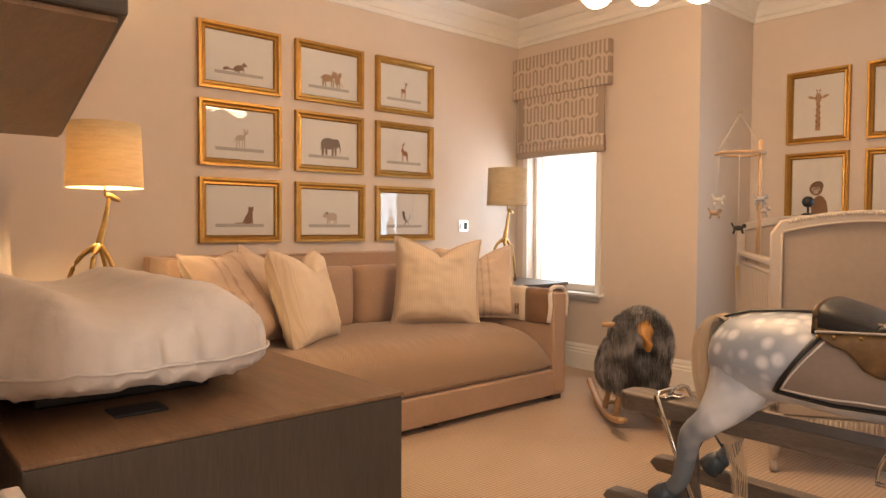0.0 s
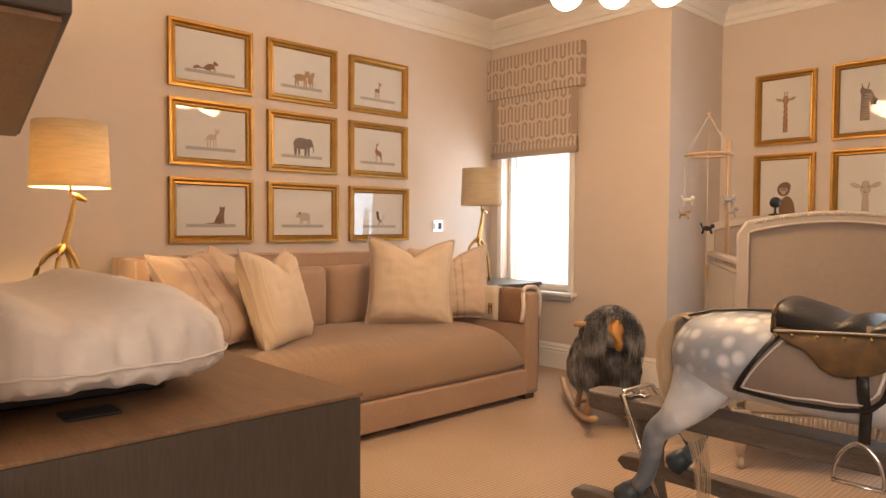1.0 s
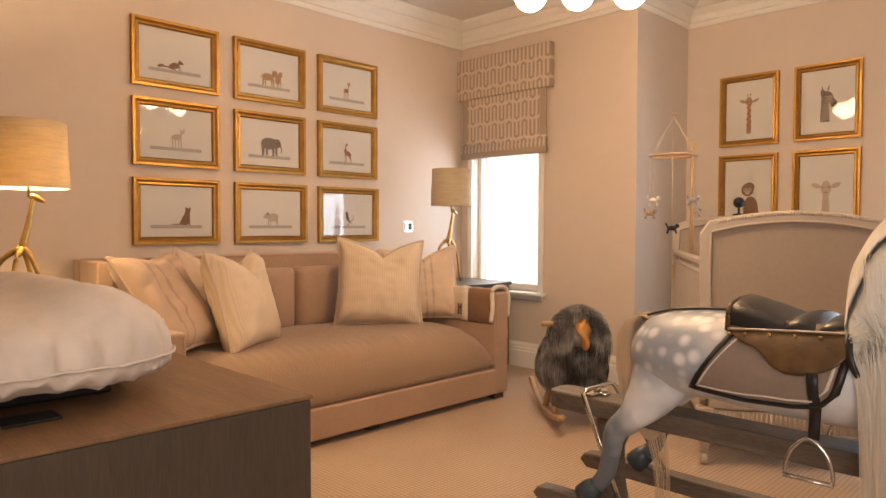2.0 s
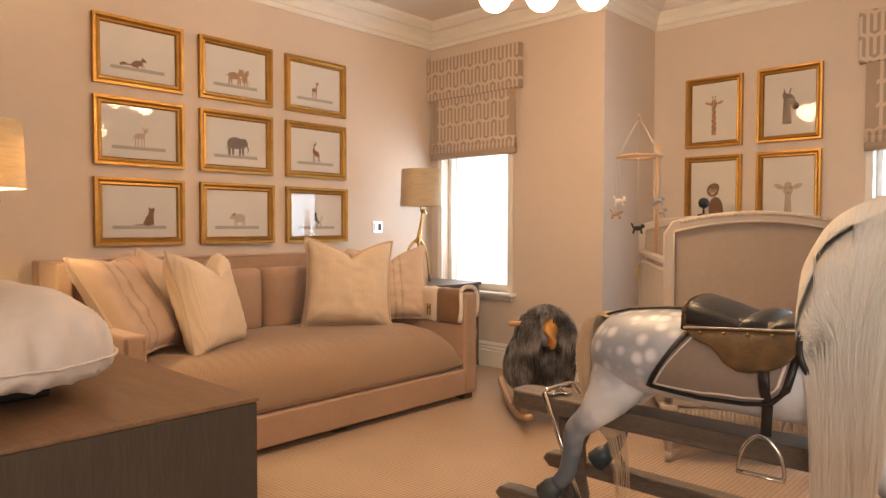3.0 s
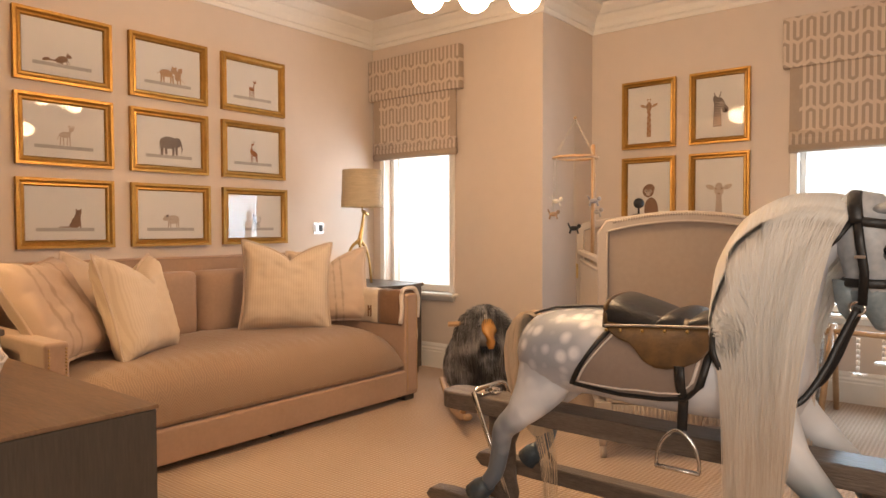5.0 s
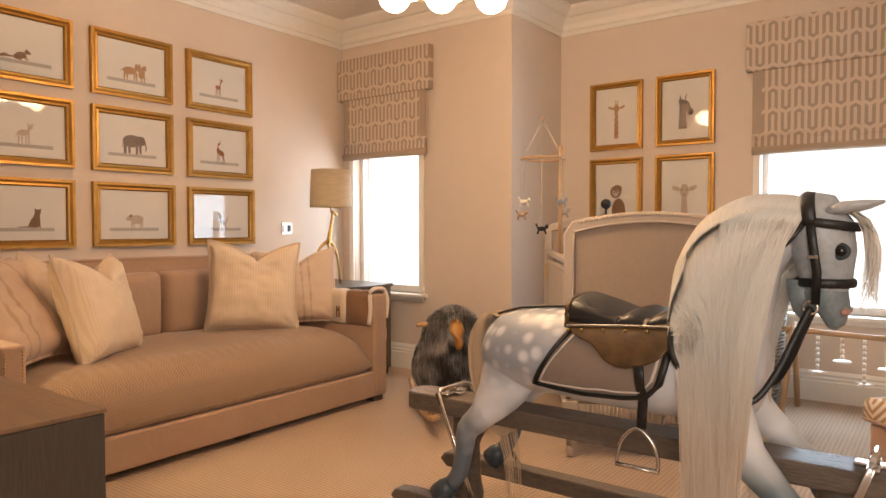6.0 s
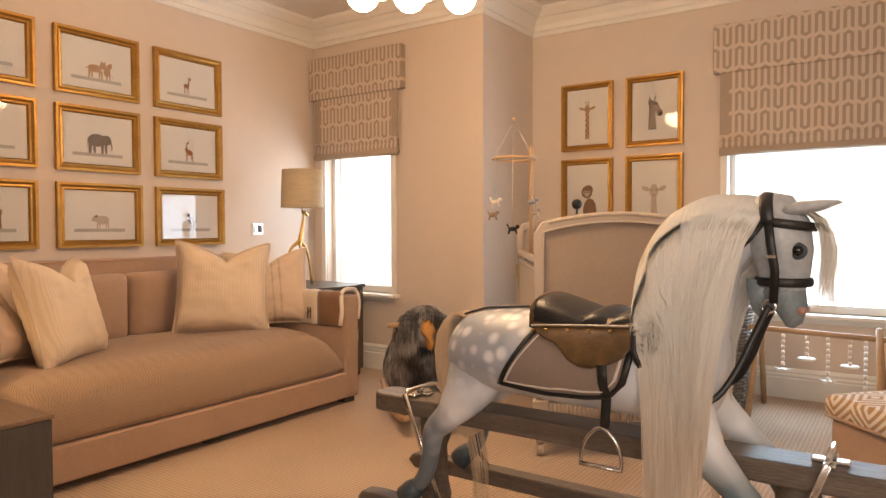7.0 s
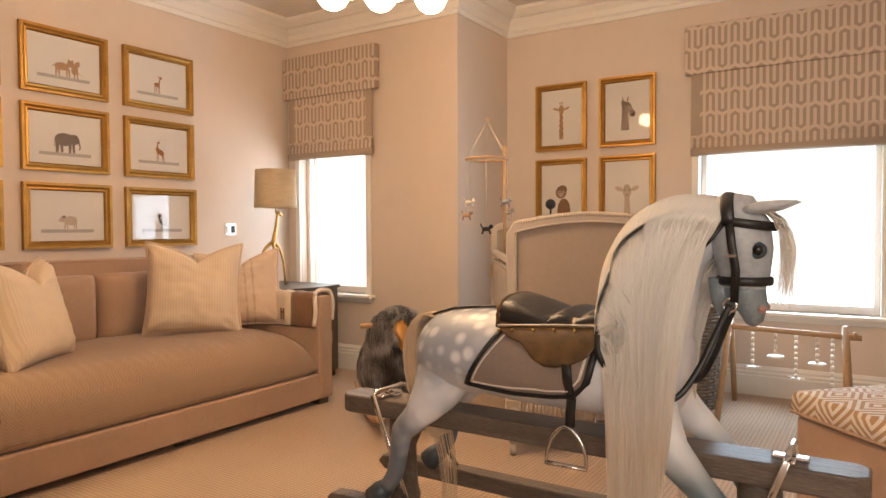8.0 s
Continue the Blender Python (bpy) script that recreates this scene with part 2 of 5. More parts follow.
tc, mp, nz = (q.n.new("ShaderNode" + k) for k in ("TexCoord", "Mapping", "TexNoise"))
mp.inputs["Scale"].default_value = (1, 5, 0.8)
nz.inputs["Scale"].default_value = 2.2
q.l.new(tc.outputs["Object"], mp.inputs[0]), q.l.new(mp.outputs[0], nz.inputs["Vector"])
q.l.new(q.mix(q.op("MULTIPLY_ADD", nz.outputs[0], 2.0, -0.5, clamp=True), (0.86, 0.90, 0.90), (1.0, 1.0, 1.0)), q.n["Principled BSDF"].inputs["Emission Color"])
BULB = glow("opal_globe", (1.0, 0.66, 0.37), 49.0)
SHADE_LIT = mat("linen_shade", (0.72, 0.60, 0.42), 0.9, noise_amt=0.15, scale=10, stretch=(1, 1, 9), bump=0.1, bump_scale=200)
sb = SHADE_LIT.node_tree
ts = sb.nodes.new("ShaderNodeBsdfTranslucent")
ts.inputs[0].default_value = (0.74, 0.57, 0.27, 1)
ms = sb.nodes.new("ShaderNodeMixShader")
ms.inputs[0].default_value = 0.18
sb.links.new(sb.nodes["Principled BSDF"].outputs[0], ms.inputs[1]), sb.links.new(ts.outputs[0], ms.inputs[2])
sb.links.new(ms.outputs[0], sb.nodes["Material Output"].inputs[0])


# ---- mesh helpers ----
class Shape:
    """Collects vertices and faces of one part, in world metres."""
    def __init__(self):
        self.v, self.f = [], []

    def add(self, verts, faces):
        k = len(self.v)
        self.v += [tuple(p) for p in verts]
        self.f += [tuple(i + k for i in f) for f in faces]
        return self

    def box(self, x0, x1, y0, y1, z0, z1):
        p = [(x, y, z) for z in (z0, z1) for y in (y0, y1) for x in (x0, x1)]
        return self.add(p, [(0, 2, 3, 1), (4, 5, 7, 6), (0, 1, 5, 4), (2, 6, 7, 3), (0, 4, 6, 2), (1, 3, 7, 5)])

    def rings(self, rings, cap=True, closed=False):
        n = len(rings[0])
        v = [p for r in rings for p in r]
        m = len(rings)
        f = [(i * n + j, i * n + (j + 1) % n, ((i + 1) % m) * n + (j + 1) % n, ((i + 1) % m) * n + j)
             for i in range(m if closed else m - 1) for j in range(n)]
        if cap and not closed:
            f += [tuple(reversed(range(n))), tuple(range((m - 1) * n, m * n))]
        return self.add(v, f)

    def tube(self, points, radii, n=10, flat=1.0, side=None, closed=False, cap=True):
        """A tube along points; flat squeezes it across the side direction."""
        pts = [Vector(p) for p in points]
        radii = radii if isinstance(radii, (list, tuple)) else [radii] * len(pts)
        out = []
        for i, p in enumerate(pts):
            a = pts[(i - 1) % len(pts)] if (i or closed) else p
            b = pts[(i + 1) % len(pts)] if (i < len(pts) - 1 or closed) else p
            d = (b - a).normalized()
            s = Vector(side) if side else (Vector((0, 0, 1)) if abs(d.z) < 0.9 else Vector((1, 0, 0)))
            e1 = d.cross(s).normalized()
            e2 = d.cross(e1).normalized()
            r = radii[i]
            out.append([p + e1 * r * math.cos(2 * math.pi * k / n) + e2 * r * flat * math.sin(2 * math.pi * k / n) for k in range(n)])
        return self.rings(out, cap, closed)

    def ball(self, c, rx, ry=None, rz=None, n=20, m=12):
        ry, rz = ry or rx, rz or rx
        rr = []
        for i in range(m + 1):
            a = math.pi * (i + 0.02) / (m + 0.04)
            rr.append([(c[0] + rx * math.sin(a) * math.cos(2 * math.pi * k / n), c[1] + ry * math.sin(a) * math.sin(2 * math.pi * k / n), c[2] - rz * math.cos(a)) for k in range(n)])
        return self.rings(rr)

    def lathe(self, c, profile, n=28, cap=True):
        return self.rings([[(c[0] + r * math.cos(2 * math.pi * k / n), c[1] + r * math.sin(2 * math.pi * k / n), c[2] + z) for k in range(n)] for r, z in profile], cap)

    def prism(self, poly, axis, lo, hi):
        """A polygon of (a, b) extruded along x, y or z."""
        put = {"x": lambda a, b, c: (c, a, b), "y": lambda a, b, c: (a, c, b), "z": lambda a, b, c: (a, b, c)}[axis]
        return self.rings([[put(a, b, c) for a, b in poly] for c in (lo, hi)])


def curve(ctrl, n):
    """Points of a smooth Catmull-Rom curve through control points."""
    c = [Vector(p) for p in ctrl]
    c = [c[0] * 2 - c[1]] + c + [c[-1] * 2 - c[-2]]
    out = []
    segs = len(c) - 3
    for i in range(n):
        q = i / (n - 1) * segs
        k = min(int(q), segs - 1)
        u = q - k
        a, b, d, e = c[k:k + 4]
        out.append(0.5 * (2 * b + (d - a) * u + (2 * a - 5 * b + 4 * d - e) * u * u + (3 * b - a - 3 * d + e) * u ** 3))
    return out


def root_of(ob):
    while ob.parent:
        ob = ob.parent
    return ob


def part(name, shape, material, parent=None, label="", bevel=0.0, smooth=False, segs=2, kind=""):
    """Links a shape as one mesh, under a thing or a part."""
    me = bpy.data.meshes.new(name)
    o = root_of(parent).location if parent else Vector((0, 0, 0))
    me.from_pydata([(x - o.x, y - o.y, z - o.z) for x, y, z in shape.v], [], shape.f)
    bm = bmesh.new()
    bm.from_mesh(me)
    bmesh.ops.recalc_face_normals(bm, faces=bm.faces)
    bm.to_mesh(me)
    bm.free()
    me.materials.append(material)
    for p in me.polygons:
        p.use_smooth = smooth
    ob = new(name, me)
    if parent:
        ob.parent = parent
    if bevel:
        md = ob.modifiers.new("bevel", "BEVEL")
        md.width, md.segments, md.limit_method, md.angle_limit = bevel, segs, "ANGLE", radians(40)
    if label or kind:
        tagged(ob, label, kind=kind)
    return ob


def thing(name, place, label, category, group="", kind=""):
    ob = new(name)
    ob.location = place
    ob.empty_display_size = 0.1
    return tagged(ob, label, category, group, kind)


def B(*a):
    return Shape().box(*a)


# ---- the room ----
XN, YN, XE, XA, CEILZ = 0.0, 3.595, 3.83, 4.555, 2.66
tagged(part("floor", B(-1.4, 4.9, -2.5, 3.9, -0.1, 0), CARPET), "beige woven wool carpet with a small lattice weave", "floor", kind="structure")
tagged(part("ceiling", B(-1.4, 4.9, -2.5, 3.9, CEILZ, CEILZ + 0.1), CEIL), "pale painted plaster ceiling", "ceiling", kind="structure")
tagged(part("wall_north", B(-1.4, 4.1, YN, YN + 0.25, 0, CEILZ), WALL), "pale pink painted plaster wall", "wall", kind="structure")


def wall_with_opening(name, x0, x1, y0, y1, oy0, oy1, oz0, oz1):
    s = Shape()
    s.box(x0, x1, y0, oy0, 0, CEILZ).box(x0, x1, oy1, y1, 0, CEILZ)
    s.box(x0, x1, oy0, oy1, 0, oz0).box(x0, x1, oy0, oy1, oz1, CEILZ)
    return tagged(part(name, s, WALL), "pale pink painted plaster wall with a window", "wall", kind="structure")


W1 = (2.80, 3.46, 0.57, 2.20)
W2 = (-0.38, 0.62, 0.53, 2.15)
wall_with_opening("wall_east", XE, XE + 0.25, 2.02, YN, *W1)
wall_with_opening("wall_alcove", XA, XA + 0.25, -2.3, 2.02, *W2)
tagged(part("wall_pier", B(XE + 0.25, XA + 0.25, 2.02, 2.27, 0, CEILZ), WALL), "pale pink painted return wall of the alcove", "wall", kind="structure")
tagged(part("wall_south", B(-1.4, XA + 0.25, -2.5, -2.3, 0, CEILZ), WALL), "pale pink painted plaster wall", "wall", kind="structure")
# The opening at x = -1.2 is unseen, cut only for the fill lamp.
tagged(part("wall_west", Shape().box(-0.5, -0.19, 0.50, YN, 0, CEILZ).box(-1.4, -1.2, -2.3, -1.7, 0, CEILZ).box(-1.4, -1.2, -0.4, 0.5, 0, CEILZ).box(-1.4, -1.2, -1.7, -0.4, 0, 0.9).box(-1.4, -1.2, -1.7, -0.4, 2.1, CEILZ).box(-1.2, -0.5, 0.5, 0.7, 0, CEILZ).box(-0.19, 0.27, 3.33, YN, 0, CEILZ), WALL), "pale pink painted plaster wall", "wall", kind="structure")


def run_moulding(name, profile, path, material, label, category):
    """Sweeps a profile of (out, z) along a path of floor points; out is to the right of the way."""
    s = Shape()
    n = len(path)
    normals = []
    for i in range(n - 1):
        d = Vector((path[i + 1][0] - path[i][0], path[i + 1][1] - path[i][1])).normalized()
        normals.append(Vector((d.y, -d.x)))
    out = []
    for i, p in enumerate(path):
        a, b = normals[max(i - 1, 0)], normals[min(i, n - 2)]
        m = (a + b) / max(1e-6, 1 + a.dot(b))
        out.append([(p[0] + m.x * o, p[1] + m.y * o, z) for o, z in profile])
    s.rings(out)
    return tagged(part(name, s, material), label, category, kind="structure")


LINE = [(0.27, YN), (XE, YN), (XE, 2.02), (XA, 2.02), (XA, -2.3)]
cz = 2.485
run_moulding("cornice", [(0, cz), (0.012, cz), (0.018, cz + 0.018), (0.018, cz + 0.03), (0.03, cz + 0.036), (0.04, cz + 0.075), (0.07, cz + 0.105), (0.075, cz + 0.115), (0.10, cz + 0.118), (0.125, cz + 0.135), (0.15, cz + 0.155), (0.16, CEILZ + 0.01), (0, CEILZ + 0.01)], LINE, WHITE, "white moulded plaster cornice", "cornice")
run_moulding("baseboard", [(0, 0), (0.022, 0), (0.022, 0.12), (0.017, 0.128), (0.019, 0.14), (0.012, 0.152), (0.014, 0.165), (0.005, 0.185), (0, 0.185)], LINE, WHITE, "white painted moulded skirting board", "baseboard")


# ---- windows and blinds ----
def window(name, x, y0, y1, z0, z1, sill_x):
    """A sash window in a wall that faces -x; x is the wall's face."""
    w = tagged(part(name, Shape().box(x + 0.06, x + 0.11, y0, y0 + 0.035, z0, z1).box(x + 0.06, x + 0.11, y1 - 0.035, y1, z0, z1).box(x + 0.062, x + 0.108, y0 + 0.035, y1 - 0.035, z1 - 0.04, z1).box(x + 0.062, x + 0.108, y0 + 0.035, y1 - 0.035, z0, z0 + 0.05), WHITE, bevel=0.004), "white painted sash window with daylight behind a sheer panel", "window", kind="structure")
    part("sheer_panel", B(x + 0.165, x + 0.170, y0 + 0.001, y1 - 0.001, z0 + 0.001, z1 - 0.001), SHEER, w, "bright white translucent panel")
    part("window_sill", Shape().box(x - sill_x, x + 0.06, y0 - 0.07, y1 + 0.07, z0 - 0.025, z0), WHITE, w, bevel=0.006)
    part("apron", Shape().box(x - 0.02, x - 0.002, y0 - 0.04, y1 + 0.04, z0 - 0.06, z0 - 0.027), WHITE, w, bevel=0.004)
    for a, b in ((y0 - 0.045, y0), (y1, y1 + 0.045)):
        part("architrave", B(x - 0.022, x - 0.002, a, b, z0, z1), WHITE, w, bevel=0.006)
    return w


window("window_1", XE, 2.80, 3.46, 0.57, 2.2, 0.07)
window("window_2", XA, -0.38, 0.62, 0.53, 2.15, 0.07)


def blind(x, y0, y1, zv0, zv1, b0, b1, zb):
    """A pelmet box over a half-drawn roman blind."""
    t = thing("roman_blind", (x, (y0 + y1) / 2, zb), "half-drawn taupe and cream trellis roman blind under a matching pelmet", "blind")
    part("pelmet", B(x - 0.06, x - 0.002, y0, y1, zv0, zv1), BLIND_Y, t, bevel=0.008)
    edge = 0.055
    part("blind_panel", B(x - 0.045, x - 0.035, b0 + edge, b1 - edge, zb + 0.12, zv1 - 0.02), BLIND_Y, t)
    for a, c in ((b0, b0 + edge), (b1 - edge, b1)):
        part("border", B(x - 0.046, x - 0.036, a, c, zb + 0.12, zv1 - 0.02), BLIND_TRIM, t)
    for k in range(3):
        s = Shape()
        z = zb + 0.03 + 0.04 * k
        s.rings([[(x - 0.040 - r * math.cos(a), y, z + 0.028 * math.sin(a)) for a in [2 * math.pi * i / 12 for i in range(12)]] for y, r in ((b0, 0.02 - 0.003 * k), (b1, 0.02 - 0.003 * k))])
        part("fold", s, BLIND_Y if k else BLIND_TRIM, t, smooth=True)
    return t


blind(XE, 2.672, 3.59, 2.062, 2.382, 2.715, 3.54, 1.588)
blind(XA, -0.64, 0.705, 2.035, 2.345, -0.58, 0.665, 1.51)


# ---- framed prints ----
def framed(name, w, h, border, label, group):
    """A gilt frame lying in the xz plane, facing -y, with its back at y = 0."""
    t = thing(name, (0, 0, 0), label, "picture", group)
    d = 0.028
    for a, b, c, e in ((-w / 2, w / 2, h / 2 - border, h / 2), (-w / 2, w / 2, -h / 2, -h / 2 + border)):
        s = Shape()
        up = c > 0
        prof = [(0, 0), (0, -d), (0.35, -d), (0.6, -d * 0.62), (0.85, -d * 0.7), (1, -d * 0.35), (1, 0)]
        rr = []
        for sx in (-1, 1):
            rr.append([(sx * (w / 2 - q * border), y, (h / 2 - q * border) * (1 if up else -1)) for q, y in prof])
        s.rings(rr)
        part("rail", s, GOLD, t)
    for sx in (-1, 1):
        rr = [[(sx * (w / 2 - q * border), y, sz * (h / 2 - q * border)) for q, y in prof] for sz in (-1, 1)]
        part("rail", Shape().rings(rr), GOLD, t)
    part("print", B(-w / 2 + border * 0.9, w / 2 - border * 0.9, -0.006, -0.002, -h / 2 + border * 0.9, h / 2 - border * 0.9), PAPER, t, "pale paper with a small animal study")
    g = part("pane", B(-w / 2 + border * 0.9, w / 2 - border * 0.9, -0.0115, -0.0095, -h / 2 + border * 0.9, h / 2 - border * 0.9), GLASS, t)
    g.visible_shadow = False
    return t


INKS = {}


def ink(colour):
    if colour not in INKS:
        INKS[colour] = mat("print_ink", colour, 0.7, noise_amt=0.15, scale=60)
    return INKS[colour]


def figure(t, blobs, colour, sc=1.0, dx=0.0, dz=0.0, strokes=(), lift=0.0):
    """A flat motif printed on the paper: ellipses (x, z, rx, rz, turn) and tapered strokes (x, z, x, z, width, width)."""
    s = Shape()
    k = 0
    for x, z, rx, rz, a in blobs:
        ca, sa = math.cos(radians(a)), math.sin(radians(a))
        y = -0.0065 - 0.00006 * k - lift
        k += 1
        pts = [(rx * math.cos(2 * math.pi * i / 20), rz * math.sin(2 * math.pi * i / 20)) for i in range(20)]
        s.add([(dx + sc * (x + p * ca - r * sa), y, dz + sc * (z + p * sa + r * ca)) for p, r in pts], [tuple(range(20))])
    for x0, z0, x1, z1, w0, w1 in strokes:
        y = -0.0065 - 0.00006 * k - lift
        k += 1
        ln = math.hypot(x1 - x0, z1 - z0)
        nx, nz = -(z1 - z0) / ln, (x1 - x0) / ln
        w0, w1 = w0 * 0.62, w1 * 0.62
        quad_ = [(x0 + nx * w0, z0 + nz * w0), (x0 - nx * w0, z0 - nz * w0), (x1 - nx * w1, z1 - nz * w1), (x1 + nx * w1, z1 + nz * w1)]
        s.add([(dx + sc * p, y, dz + sc * r) for p, r in quad_], [(0, 1, 2, 3)])
    part("motif", s, ink(colour), t)


def ground_bar(t, x0, x1, z):
    part("motif", Shape().add([(x0, -0.0064, z - 0.011), (x1, -0.0064, z - 0.011), (x1, -0.0064, z + 0.008), (x0, -0.0064, z + 0.008)], [(0, 1, 2, 3)]), ink((0.52, 0.475, 0.44)), t)


def four_legs(back, front, top, w, spread=0.012):
    """Strokes of two hind and two fore legs down to the ground line."""
    return [(back, top, back - spread * 0.4, 0.0, w * 1.5, w * 0.8), (back + spread, top, back + spread * 1.2, 0.003, w * 1.3, w * 0.8), (front, top, front + spread * 0.2, 0.0, w * 1.3, w * 0.8), (front - spread, top, front - spread * 1.1, 0.003, w * 1.2, w * 0.8)]


BROWN, TAN, GREY, FOX, CREAM, DKBR = (0.27, 0.145, 0.08), (0.50, 0.30, 0.16), (0.25, 0.195, 0.165), (0.38, 0.15, 0.05), (0.60, 0.48, 0.39), (0.10, 0.065, 0.045)
# colour, ellipses, strokes, shift along the paper
MOTIFS = [
    (BROWN, [(0.0, 0.027, 0.030, 0.018, 14), (0.034, 0.048, 0.014, 0.011, -12), (0.046, 0.045, 0.007, 0.005, -20), (0.030, 0.060, 0.004, 0.006, 0), (-0.018, 0.018, 0.018, 0.014, 0), (-0.082, 0.016, 0.020, 0.009, 20)], [(-0.03, 0.014, -0.085, 0.016, 0.005, 0.010), (0.020, 0.028, 0.028, 0.0, 0.006, 0.003), (-0.012, 0.01, 0.008, 0.0, 0.008, 0.003), (0.026, 0.03, 0.040, 0.004, 0.005, 0.002)], -0.02),
    (TAN, [(-0.030, 0.058, 0.042, 0.023, 0), (0.022, 0.080, 0.021, 0.021, 0), (0.012, 0.100, 0.006, 0.007, 0), (0.034, 0.100, 0.006, 0.007, 0), (0.046, 0.050, 0.020, 0.030, -16), (0.062, 0.084, 0.016, 0.016, 0), (0.072, 0.099, 0.005, 0.006, 0)], four_legs(-0.060, 0.012, 0.05, 0.008) + [(0.045, 0.04, 0.044, 0.0, 0.009, 0.006), (0.060, 0.04, 0.064, 0.0, 0.009, 0.005), (-0.068, 0.062, -0.088, 0.05, 0.004, 0.003), (0.064, 0.04, 0.092, 0.012, 0.003, 0.002)], 0.0),
    (FOX, [(-0.004, 0.058, 0.022, 0.013, -12), (0.022, 0.104, 0.011, 0.007, -8), (0.010, 0.112, 0.007, 0.003, 30), (0.028, 0.112, 0.004, 0.006, -20)], four_legs(-0.019, 0.013, 0.055, 0.0032, 0.008) + [(0.010, 0.062, 0.017, 0.102, 0.008, 0.005)], -0.02),
    (CREAM, [(-0.004, 0.062, 0.030, 0.017, 6), (0.030, 0.095, 0.014, 0.012, 0), (0.018, 0.110, 0.008, 0.004, 40), (0.042, 0.110, 0.008, 0.004, -30)], four_legs(-0.026, 0.020, 0.06, 0.005) + [(0.016, 0.066, 0.030, 0.094, 0.012, 0.009), (-0.032, 0.064, -0.046, 0.03, 0.004, 0.002)], -0.01),
    (GREY, [(-0.012, 0.078, 0.058, 0.038, 0), (0.046, 0.082, 0.028, 0.030, 0), (0.030, 0.082, 0.018, 0.028, 8)], [(-0.054, 0.07, -0.056, 0.0, 0.020, 0.013), (-0.030, 0.06, -0.028, 0.004, 0.015, 0.012), (0.020, 0.06, 0.018, 0.0, 0.015, 0.012), (0.040, 0.06, 0.042, 0.003, 0.014, 0.011), (0.068, 0.085, 0.080, 0.04, 0.010, 0.006), (0.080, 0.042, 0.074, 0.022, 0.006, 0.004), (-0.068, 0.085, -0.072, 0.035, 0.003, 0.002)], -0.01),
    (FOX, [(0.014, 0.060, 0.026, 0.018, -28), (-0.010, 0.078, 0.012, 0.018, 0), (-0.002, 0.122, 0.012, 0.007, 20)], [(-0.012, 0.075, -0.007, 0.120, 0.009, 0.005), (-0.012, 0.066, -0.014, 0.0, 0.005, 0.003), (-0.004, 0.06, -0.003, 0.004, 0.004, 0.003), (0.030, 0.052, 0.040, 0.0, 0.007, 0.003), (0.022, 0.05, 0.030, 0.004, 0.005, 0.003), (0.002, 0.128, 0.006, 0.150, 0.002, 0.001), (0.006, 0.126, 0.012, 0.148, 0.002, 0.001)], -0.02),
    (BROWN, [(0.006, 0.030, 0.026, 0.030, 0), (0.014, 0.058, 0.018, 0.026, -10), (0.020, 0.086, 0.017, 0.015, 0), (0.008, 0.100, 0.005, 0.007, 20), (0.032, 0.100, 0.005, 0.007, -20), (-0.008, 0.016, 0.022, 0.015, 0)], [(0.014, 0.05, 0.010, 0.0, 0.008, 0.006), (0.026, 0.05, 0.030, 0.0, 0.008, 0.006), (-0.018, 0.006, -0.085, 0.005, 0.006, 0.003)], 0.03),
    (CREAM, [(0.008, 0.052, 0.040, 0.027, 0), (-0.036, 0.060, 0.018, 0.018, 0), (-0.052, 0.054, 0.009, 0.009, 0)], four_legs(-0.022, 0.040, 0.04, 0.006, 0.010) + [(0.044, 0.064, 0.052, 0.074, 0.002, 0.002)], -0.01),
    (DKBR, [(-0.012, 0.058, 0.011, 0.026, 14), (-0.018, 0.088, 0.011, 0.012, 0), (-0.010, 0.082, 0.008, 0.006, 0)], [(-0.006, 0.040, 0.010, 0.026, 0.008, 0.006), (0.010, 0.028, -0.010, 0.0, 0.006, 0.004), (-0.004, 0.04, 0.026, 0.018, 0.006, 0.004), (0.026, 0.018, 0.030, 0.002, 0.004, 0.003), (-0.012, 0.066, 0.010, 0.046, 0.004, 0.002), (0.000, 0.036, 0.030, 0.036, 0.003, 0.003), (0.030, 0.036, 0.042, 0.060, 0.003, 0.003), (0.042, 0.060, 0.034, 0.074, 0.003, 0.002), (0.034, 0.074, 0.020, 0.066, 0.002, 0.001)], -0.01),
]
NAMES = ["squirrel", "two cubs", "fawn", "pale lamb", "elephant", "gazelle", "seated cub", "piglet", "small monkey"]
k = 0
for z in (2.015, 1.578, 1.137):
    for x in (1.463, 2.066, 2.672):
        t = framed("framed_print", 0.502, 0.374, 0.044, "gilt-framed landscape print of a %s above the sofa" % NAMES[k], "framed prints above the sofa")
        colour, blobs, strokes, dx = MOTIFS[k]
        ground_bar(t, -0.155, 0.145, -0.085)
        figure(t, blobs, colour, 0.98, 0.012 + dx, -0.078, strokes)
        if k == 7:
            figure(t, [(-0.030, 0.074, 0.010, 0.008, 40)], GREY, 0.98, 0.012 + dx, -0.078, (), 0.0012)
        askew = k in (7, 8)
        t.matrix_basis = pose(x, YN - (0.004 if k == 3 else 0.010 if askew else 0.001), z, -0.7 if k == 3 else 0, 0, -1.9 if askew else 0)
        k += 1
